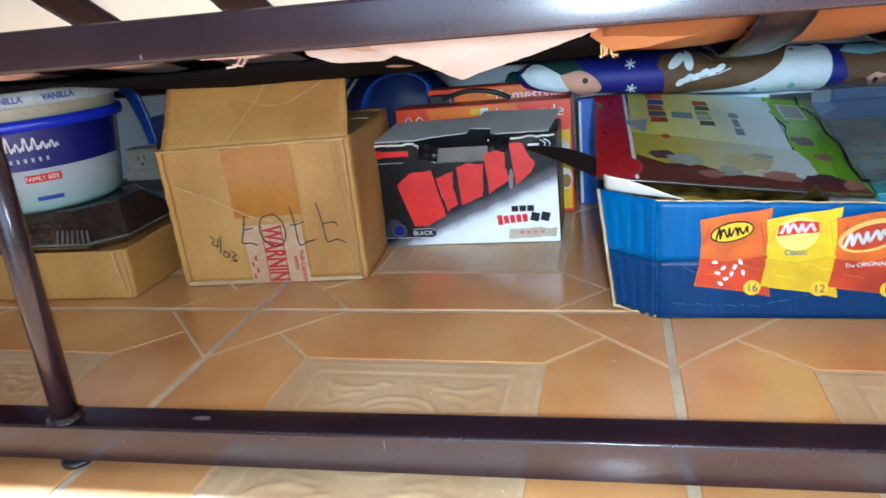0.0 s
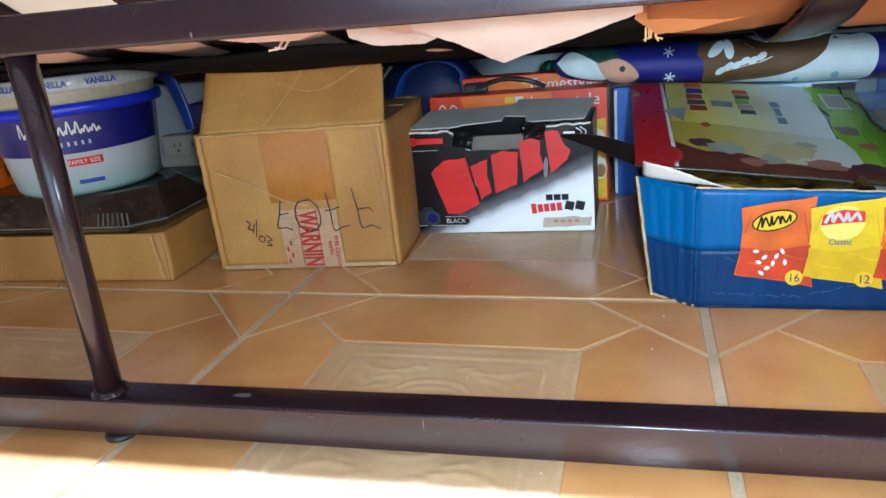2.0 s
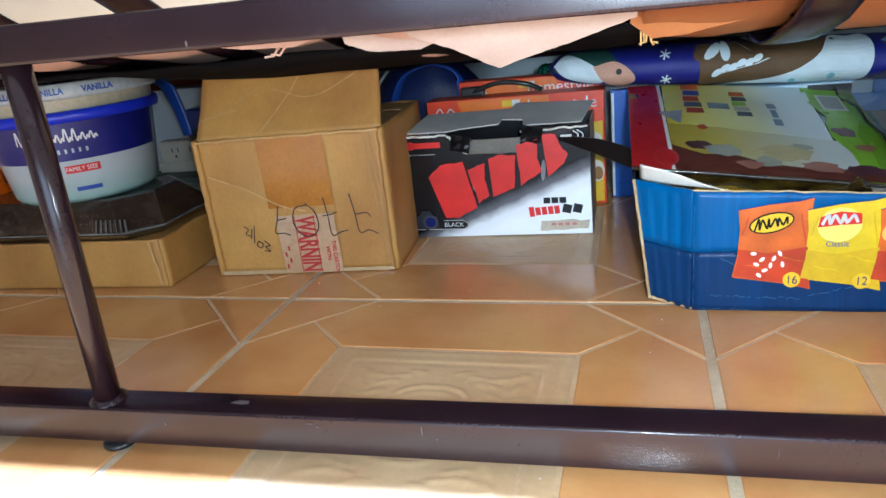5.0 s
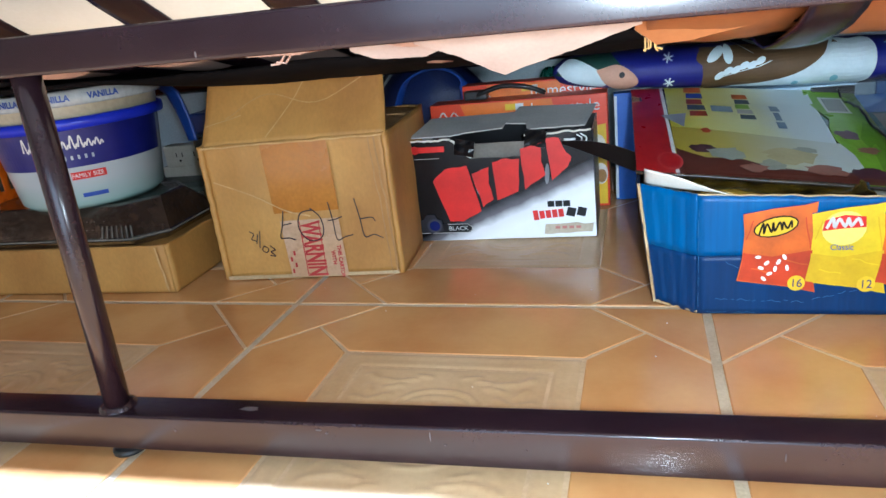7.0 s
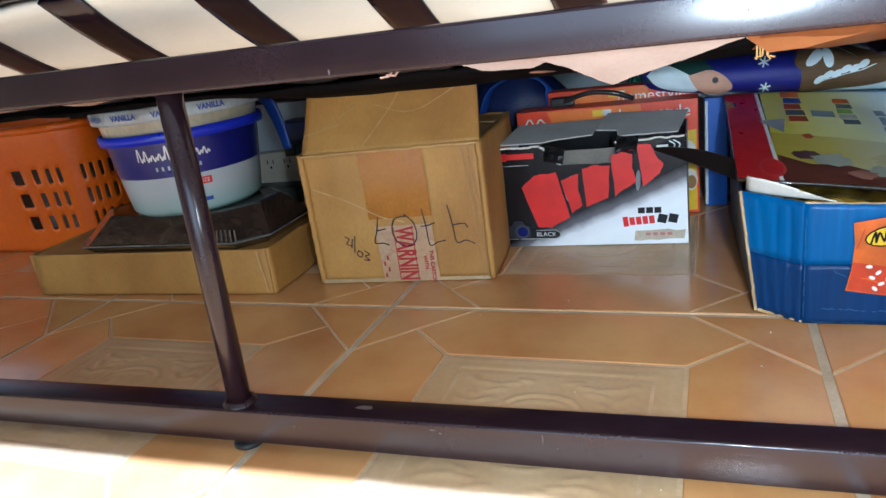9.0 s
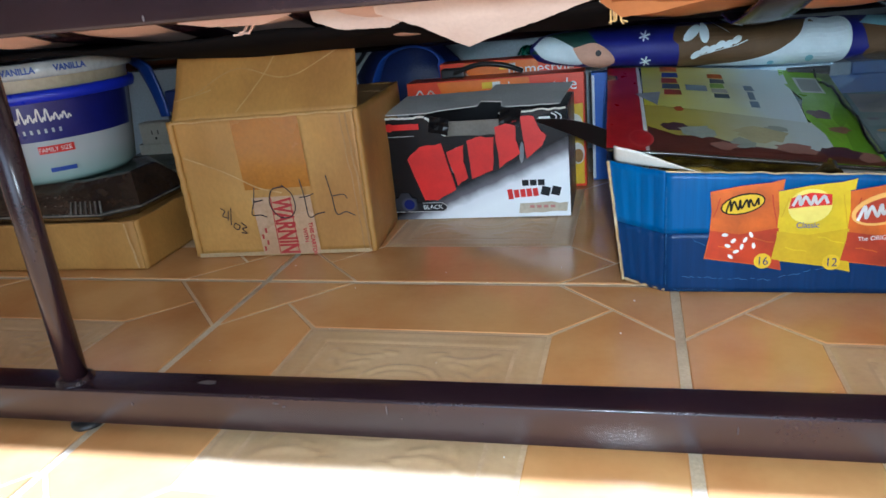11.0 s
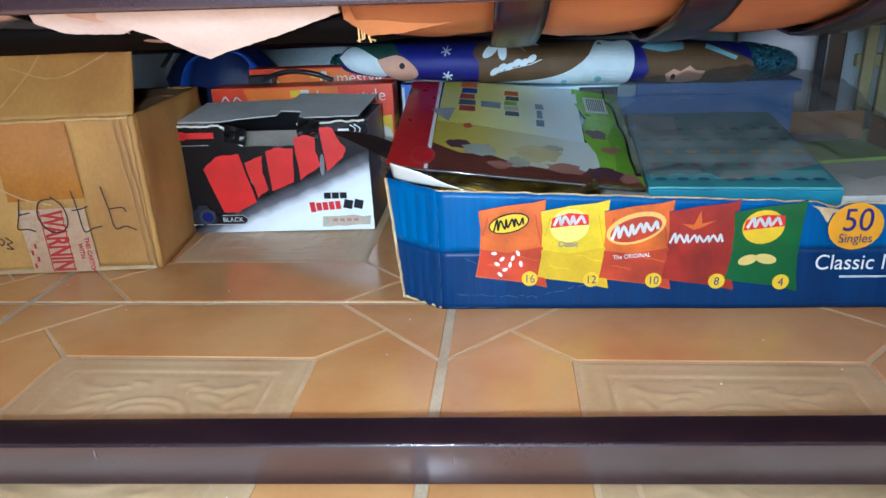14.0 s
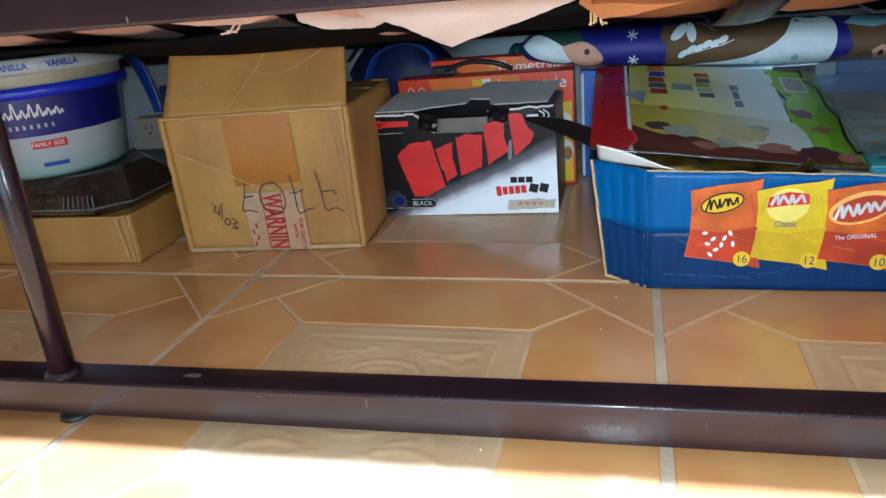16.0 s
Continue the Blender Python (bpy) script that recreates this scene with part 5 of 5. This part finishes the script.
M_PADGREEN = printed("pad_green", 138, 184, 50, 0.3)
M_PADRED = printed("pad_red", 186, 34, 34, 0.3)
M_PADBROWN = printed("pad_brown", 98, 50, 40, 0.3)
on_pad("red_margin", [[(0.0, 0.0), (0.15, 0.0), (0.135, 1.0), (0.0, 1.0)]], M_PADRED, 0.0008, "red margin")
M_PADFIELD = graded("pad_yellow_to_white", [(0.0, srgb(206, 190, 30)), (0.25, srgb(226, 212, 96)), (0.6, srgb(224, 220, 160)), (0.85, srgb(216, 222, 218)), (1.0, srgb(214, 222, 224))], (1, 0, 0), 0.03, 0.16)
M_PADLOW = graded("pad_olive_to_grey", [(0.0, srgb(176, 150, 40)), (0.4, srgb(190, 172, 84)), (0.8, srgb(196, 196, 176)), (1.0, srgb(206, 210, 204))], (1, 0, 0), 0.03, 0.16)
on_pad("yellow_field", [[(0.16, 0.47), (0.5, 0.40), (0.80, 0.36), (0.80, 1.0), (0.16, 1.0)]], M_PADFIELD, 0.0008)
on_pad("olive_field", [[(0.16, 0.1), (0.85, 0.02), (0.85, 0.36), (0.5, 0.40), (0.16, 0.47)]], M_PADLOW, 0.0007)
on_pad("green_field", [[(0.82, 0.0), (0.845, 0.12), (0.84, 0.26), (0.80, 0.40), (0.805, 0.52), (0.825, 0.62), (0.80, 0.74), (0.775, 0.86), (0.785, 1.0), (1.0, 1.0), (1.0, 0.0)]], M_PADGREEN, 0.0010)
on_pad("green_field", [[(0.90, 0.06), (0.985, 0.04), (0.985, 0.55), (0.95, 0.60), (0.90, 0.42), (0.915, 0.25)]], printed("pad_moss", 112, 158, 34, 0.3), 0.0013)
on_pad("brown_band", [[(0.165, 0.0), (1.0, 0.0), (0.98, 0.09), (0.8, 0.10), (0.7, 0.07), (0.5, 0.11), (0.4, 0.17), (0.28, 0.16), (0.165, 0.24)]], M_PADBROWN, 0.0012)
on_pad("white_rule", [[(0.15, 0.0), (0.165, 0.0), (0.150, 1.0), (0.135, 1.0)]], M_WHITE, 0.0010)
on_pad("grey_arrow", [[(0.12, 0.60), (0.235, 0.63), (0.215, 0.46)]], printed("pad_grey", 150, 150, 158), 0.0016)
on_pad("round_seal", [oval(0.135, 0.11, 0.05, 0.085, 20)], printed("pad_seal", 196, 70, 70), 0.0014)
on_pad("round_seal", [oval(0.135, 0.11, 0.040, 0.068, 20)], M_PADRED, 0.0018)
M_PADINK = printed("pad_slate", 74, 92, 104)
for cx, cy, size in ((0.285, 0.80, 1.0), (0.49, 0.74, 0.85)):
    for j, col in enumerate((M_CHEESE, M_TEXTBLUE, M_BRICK, M_PADINK, M_BRICK) if size == 1 else (M_CHEESE, M_PADINK, M_PADGREEN, M_GREYLINER, M_PADINK)):
        wide = 0.040 * size * (1 - 0.05 * (j % 3))
        x0, y0 = cx + 0.004 * math.sin(j * 2.1), cy + 0.12 * size - 0.082 * j * size
        on_pad("stacked_block", [[(x0 - wide, y0), (x0 + wide, y0), (x0 + wide * 0.94, y0 + 0.066 * size), (x0 - wide * 0.9, y0 + 0.07 * size)]], col, 0.0018)
on_pad("caption", [[(0.35, 0.66), (0.44, 0.65), (0.44, 0.73), (0.35, 0.74)]], printed("pad_caption_blue", 120, 140, 160), 0.0018)
on_pad("caption", [[(0.60, 0.47), (0.635, 0.47), (0.635, 0.54), (0.60, 0.54)], [(0.605, 0.56), (0.63, 0.56), (0.63, 0.66), (0.605, 0.66)], [(0.60, 0.68), (0.64, 0.68), (0.635, 0.75), (0.60, 0.75)]], printed("pad_caption", 120, 140, 160), 0.0018)
on_pad("barcode_label", [[(0.835, 0.70), (0.935, 0.70), (0.93, 0.90), (0.83, 0.90)]], M_WHITE, 0.0016, "white barcode label")
for j in range(9):
    on_pad("barcode_bar", [[(0.845 + 0.009 * j, 0.72), (0.849 + 0.009 * j, 0.72), (0.849 + 0.009 * j, 0.88), (0.845 + 0.009 * j, 0.88)]], M_BLACK, 0.0020)
rp = random.Random(4)
M_PADGREY, M_PADMAUVE, M_PADDUSK = printed("pad_dull_grey", 160, 162, 148), printed("pad_mauve", 116, 92, 104), printed("pad_dusk", 82, 50, 58)
M_PADSAND, M_PADROSE = printed("pad_sand", 190, 176, 130), printed("pad_rose", 158, 108, 92)
for cx, cy, rx, ry, col in ((0.36, 0.20, 0.075, 0.055, M_PADGREY), (0.27, 0.24, 0.05, 0.04, M_PADDUSK), (0.60, 0.20, 0.10, 0.07, M_PADSAND), (0.52, 0.12, 0.05, 0.045, M_PADGREY), (0.70, 0.09, 0.07, 0.045, M_PADROSE), (0.86, 0.44, 0.045, 0.045, M_PADMAUVE), (0.90, 0.30, 0.04, 0.03, M_PADROSE), (0.30, 0.42, 0.02, 0.025, M_BRICK), (0.86, 0.09, 0.065, 0.05, M_PADDUSK), (0.94, 0.06, 0.04, 0.04, M_PADROSE), (0.45, 0.08, 0.05, 0.035, M_PADROSE), (0.66, 0.26, 0.04, 0.03, M_PADGREY)):
    on_pad("printed_shape", [[(x + rp.uniform(-0.2, 0.2) * rx, y + rp.uniform(-0.2, 0.2) * ry) for x, y in oval(cx, cy, rx, ry, 16)]], col, 0.0020 + 0.0001 * rp.random())
# dark glossy folder edge under the pad
under = thing("glossy_wrapper", pose(0.075, 0.708, 0.104, 4, 2, -3), "dark glossy wrapper folded under the activity pad", "wrapper")
part("sheet", sheet(lambda u, v: (0.165 * u, 0.10 * v, 0.008 + 0.006 * math.sin(u * 7) * (1 - v) + 0.003 * noise.noise((u * 14, v * 6, 3))), 40, 8, 0.0012), material("gold_black_foil", srgb(30, 24, 18), srgb(150, 120, 40), 0.14, 60, 40, 0.6, metal=0.4, coat=0.5, dist=0.003), under, smooth=True)

# stack of papers inside the carton, so that pad, wrapper and books lie on something
stack = thing("paper_stack", pose(0.075, 0.72, 0.006), "thick stack of loose papers filling the snack carton", "papers")
for k in range(7):
    part("paper", slab((0.50, 0.27, 0.0125), (0.255 + 0.004 * math.sin(k * 2), 0.145 + 0.004 * math.cos(k * 3), 0.0065 + 0.0127 * k), 0.001), M_PAPERIN, stack)

# teal workbook in a clear bag
book = thing("teal_workbook", pose(0.290, 0.738, 0.0975, 5.0, 0, -4), "teal children's workbook with rows of small pictures", "book")
M_TEALBOOK = printed("book_teal", 84, 156, 158, 0.4)
part("cover", slab((0.174, 0.26, 0.008), (0.087, 0.13, 0.004), 0.001), M_TEALBOOK, book)
part("spine_edge", slab((0.172, 0.003, 0.016), (0.087, -0.0017, -0.002), 0.0005), printed("book_teal_edge", 60, 140, 160), book)


def on_book(name, polys, mat, lift):
    bm = bmesh.new()
    for poly in polys:
        bm.faces.new([bm.verts.new((x, y, 0.008 + lift)) for x, y in poly])
    for f in bm.faces:
        f.normal_update()
        if f.normal.z < 0:
            f.normal_flip()
    return part(name, bm, mat, book)


M_BOOKPALE = printed("book_pale", 128, 184, 182, 0.4)
for j in range(4):
    on_book("pale_stripe", [[(0.004, 0.02 + 0.05 * j), (0.170, 0.02 + 0.05 * j), (0.170, 0.045 + 0.05 * j), (0.004, 0.045 + 0.05 * j)]], M_BOOKPALE, 0.0006)
rb = random.Random(9)
for j in range(5):
    on_book("picture_row", [oval(0.014 + 0.021 * k + rb.uniform(-0.003, 0.003), 0.018 + 0.042 * j, 0.006, 0.005, 9) for k in range(8)], (printed("book_ink", 44, 92, 120), printed("book_plum", 120, 70, 90), printed("book_gold", 190, 170, 60))[j % 3], 0.0012)
on_book("pale_panel", [[(0.004, 0.17), (0.05, 0.16), (0.055, 0.235), (0.004, 0.25)]], printed("book_grey", 176, 180, 172, 0.4), 0.0016)

clear_bag = thing("clear_plastic_bag", pose(0.290, 0.728, 0.108), "crumpled clear plastic bag over books and papers", "plastic bag")


def bag_film(u, v):
    x, y = -0.01 + 0.30 * u, 0.005 + 0.30 * v
    z = 0.010 + 0.062 * v * (0.6 + 0.5 * math.sin(u * 3.0)) + 0.012 * noise.noise((u * 5, v * 4, 6)) + 0.005 * noise.noise((u * 16, v * 12, 2)) - 0.012 * max(0, u - 0.75) * 4 * (1 - v)
    return (x, y, z)


part("film", sheet(bag_film, 50, 40), film("crumpled_clear_film", (0.22, 0.20, 0.18), 0.16, 0.5), clear_bag, smooth=True)
part("seam", rod([Vector(bag_film(0.0, k / 20)) + Vector((0, 0, 0.001)) for k in range(21)], 0.0014, 6), M_BLACK, clear_bag, "dark folded seam of the bag", smooth=True)
green_card = thing("green_card", pose(0.475, 0.83, 0.0975, 3, 0, 10), "small light green card among the papers", "card")
part("card", slab((0.10, 0.07, 0.004), (0.05, 0.035, 0.004), 0.001), M_PADGREEN, green_card)

# ---- far corner beyond the rear leg ----
bin_ = thing("white_container", pose(0.572, 1.238, 0.001), "tall plain white plastic container in the corner", "container")
part("body", lathe([(0, 0.001), (0.048, 0.001), (0.052, 0.006), (0.058, 0.21), (0.06, 0.215), (0.054, 0.215), (0.048, 0.01)], 40), material("white_plastic", (0.72, 0.70, 0.74), (0.66, 0.64, 0.68), 0.4), bin_, smooth=True)
crate = thing("slatted_crate", pose(0.715, 1.27, 0.001), "pale slatted crate near the cream wall", "crate")
M_PALEWOOD = material("pale_painted_wood", srgb(160, 152, 112), srgb(138, 128, 86), 0.6)
for k in range(7):
    part("slat", slab((0.018, 0.010, 0.26), (0.012 + 0.03 * k, 0, 0.13), 0.002), M_PALEWOOD, crate)
for z in (0.03, 0.15, 0.24):
    part("rail", slab((0.21, 0.012, 0.02), (0.102, 0.0105, z), 0.002), M_PALEWOOD, crate)

# ---- torn scraps hanging under the seat ----
scrap("torn_sheet", [(-0.120, 0.284), (-0.088, 0.271), (-0.056, 0.2525), (-0.043, 0.257), (0.005, 0.269), (0.048, 0.282)], 0.306, 0.548, 0.7, 2.0, M_TORN, 1)
scrap("torn_sheet", [(-0.180, 0.282), (-0.160, 0.274), (-0.120, 0.272), (-0.098, 0.279)], 0.300, 0.575, 0.6, 2.0, M_TORN, 2)
scrap("torn_sheet", [(-0.296, 0.291), (-0.27, 0.286), (-0.225, 0.284), (-0.196, 0.290)], 0.300, 0.575, 0.6, 2.0, M_PINK, 3)
scrap("torn_sheet", [(0.044, 0.276), (0.060, 0.263), (0.085, 0.264), (0.13, 0.272)], 0.300, 0.585, 0.6, 1.0, M_PEACH, 4, 0.0002)
for k in range(5):
    fx = 0.052 + 0.0022 * k
    part("fray", rod([(fx, 0.612, 0.268), (fx + 0.002 * math.sin(k * 3), 0.613, 0.260), (fx + 0.004 * math.sin(k * 5), 0.612 + 0.002 * math.cos(k), 0.2575 + 0.001 * (k % 3))], 0.0008, 5), M_FRAY, mattress)
for k in range(2):
    fx = -0.275 + 0.006 * k
    part("fray", rod([(fx + 0.03, 0.600, 0.284), (fx + 0.022, 0.603, 0.277), (fx + 0.014, 0.602, 0.2765 + 0.002 * (k % 2))], 0.0011, 5), M_PINK, mattress)

# ---- floor tiles, each with corner wedges, side fields and a moulded panel ----
GAP, DEEP = 0.0085, 0.0035


def tile_mesh():
    bm = bmesh.new()
    a = TILE - GAP
    L = 0.11 - GAP / 2
    g = 0.0022

    def slab_poly(poly, z0, z1, mi, bev):
        cx, cy = sum(p[0] for p in poly) / len(poly), sum(p[1] for p in poly) / len(poly)
        lo = [bm.verts.new((x, y, z0)) for x, y in poly]
        mid = [bm.verts.new((x, y, z1 - bev)) for x, y in poly]
        hi = []
        n = len(poly)
        for k in range(n):
            p, q, s = Vector(poly[k - 1]), Vector(poly[k]), Vector(poly[(k + 1) % n])
            d = ((p - q).normalized() + (s - q).normalized())
            d = d.normalized() if d.length > 1e-6 else (Vector((cx, cy)) - q).normalized()
            if d.dot(Vector((cx, cy)) - q) < 0:
                d = -d
            hi.append(bm.verts.new((q.x + d.x * bev * 1.5, q.y + d.y * bev * 1.5, z1)))
        for A, B in ((lo, mid), (mid, hi)):
            for k in range(n):
                bm.faces.new((A[k], A[(k + 1) % n], B[(k + 1) % n], B[k])).material_index = mi
        bm.faces.new(hi).material_index = mi

    slab_poly([(0, 0), (a, 0), (a, a), (0, a)], -0.0034, -0.0007, 1, 0.0003)
    inset = L
    P = [(inset, inset), (a - inset, inset), (a - inset, a - inset), (inset, a - inset)]
    for k in range(4):
        R = lambda x, y, k=k: ((x, y), (a - y, x), (a - x, a - y), (y, a - x))[k]
        t = g * 0.75
        slab_poly([R(0, 0), R(L - 2 * t, 0), R(0, L - 2 * t)], -0.0011, 0.0, 0, 0.0008)
        h = L / 2
        slab_poly([R(L + t, 0), R(a - L - t, 0), R(a - h - t * 0.9, h - t * 0.2), R(a - L - t * 0.6, L - t), R(L + t * 0.6, L - t), R(h + t * 0.9, h - t * 0.2)], -0.0011, 0.0, 0, 0.0008)
    n = 88
    w = a - 2 * inset - 2 * g
    ox = inset + g

    SCROLL = [(-0.02, 0.46), (0.10, 0.455), (0.21, 0.41), (0.29, 0.32), (0.31, 0.21), (0.36, 0.13), (0.45, 0.13), (0.53, 0.19), (0.62, 0.17), (0.70, 0.06)]
    INNER = [(x * 0.86, y * 0.84 - 0.01) for x, y in SCROLL]

    def near(path, x, y):
        best = 9.0
        for (x0, y0), (x1, y1) in zip(path, path[1:]):
            dx, dy = x1 - x0, y1 - y0
            t = max(0.0, min(1.0, ((x - x0) * dx + (y - y0) * dy) / (dx * dx + dy * dy)))
            best = min(best, math.hypot(x - x0 - t * dx, y - y0 - t * dy))
        return best

    def relief(u, v):
        x, y = 2 * u - 1, 2 * v - 1
        m = max(abs(x), abs(y))
        z = 0.0002
        if m > 0.98:
            z = -0.0006
        z -= 0.0004 * math.exp(-((m - 0.90) / 0.012) ** 2) + 0.0014 * math.exp(-((m - 0.79) / 0.014) ** 2)
        if m < 0.78:
            ax, ay = abs(x), abs(y)
            z -= 0.0006
            z += 0.0015 * math.exp(-(near(SCROLL, ax, ay) / 0.020) ** 2) + 0.0010 * math.exp(-(near(INNER, ax, ay) / 0.016) ** 2)
            z += 0.0012 * math.exp(-((ax - 0.09) / 0.06) ** 2 - ((ay - 0.18) / 0.10) ** 2) - 0.0006 * math.exp(-(ax / 0.02) ** 2 - (ay / 0.25) ** 2)
            for px, py, ang, ln, w in ((0.63, 0.64, 45, 0.06, 0.035), (0.47, 0.58, 12, 0.10, 0.030), (0.40, 0.50, -20, 0.09, 0.026), (0.60, 0.46, 60, 0.08, 0.028), (0.64, 0.32, 20, 0.08, 0.026), (0.48, 0.34, -35, 0.09, 0.026), (0.30, 0.60, -12, 0.08, 0.024), (0.20, 0.66, 8, 0.07, 0.022)):
                c, s = math.cos(radians(ang)), math.sin(radians(ang))
                dx, dy = ax - px, ay - py
                p, q = dx * c + dy * s, -dx * s + dy * c
                z += 0.0015 * math.exp(-(p / ln) ** 4 - (q / w) ** 2)
        return z
    grid = [[bm.verts.new((ox + w * i / n, ox + w * j / n, relief(i / n, j / n))) for j in range(n + 1)] for i in range(n + 1)]
    for i in range(n):
        for j in range(n):
            f = bm.faces.new((grid[i][j], grid[i + 1][j], grid[i + 1][j + 1], grid[i][j + 1]))
            f.material_index, f.smooth = 2, True
    bmesh.ops.recalc_face_normals(bm, faces=[f for f in bm.faces if f.material_index < 2])
    me = bpy.data.meshes.new("tile")
    bm.normal_update()
    bm.to_mesh(me)
    bm.free()
    for k in (M_CLAY, M_GROOVE, M_PANEL):
        me.materials.append(k)
    return me


tile_data = tile_mesh()
plain_data = bpy.data.meshes.new("tile")
_bm = slab((TILE - GAP, TILE - GAP, 0.0034), ((TILE - GAP) / 2, (TILE - GAP) / 2, -0.0017), 0.0008, 1)
_bm.to_mesh(plain_data)
_bm.free()
plain_data.materials.append(M_CLAY)
for i in range(-5, 5):
    for j in range(-7, 2):
        x, y = GX + i * TILE, GY + j * TILE
        if x < RX0 - 0.05 or x + TILE > RX1 + 0.12 or y < RY0 - 0.1 or y + TILE > RY1 + 0.2:
            continue
        ob = new("tile", tile_data if -3 <= j and -3 <= i <= 2 else plain_data)
        ob.parent = floor
        ob.location = (x + GAP / 2, y + GAP / 2, 0)

# ---- crumbs and grit on the tiles ----
grit = bmesh.new()
rg = random.Random(12)
for k in range(50):
    gx, gy = rg.uniform(-0.9, 0.7), rg.choice((rg.uniform(0.3, 0.95), 0.70 + rg.uniform(-0.004, 0.004)))
    bmesh.ops.create_icosphere(grit, subdivisions=1, radius=rg.uniform(0.0003, 0.0008), matrix=Matrix.Translation((gx, gy, 0.0005)))
tagged(link("crumbs", grit, M_PAPERIN), "tiny pale crumbs and grit scattered on the tiles", "crumbs", kind="stuff")
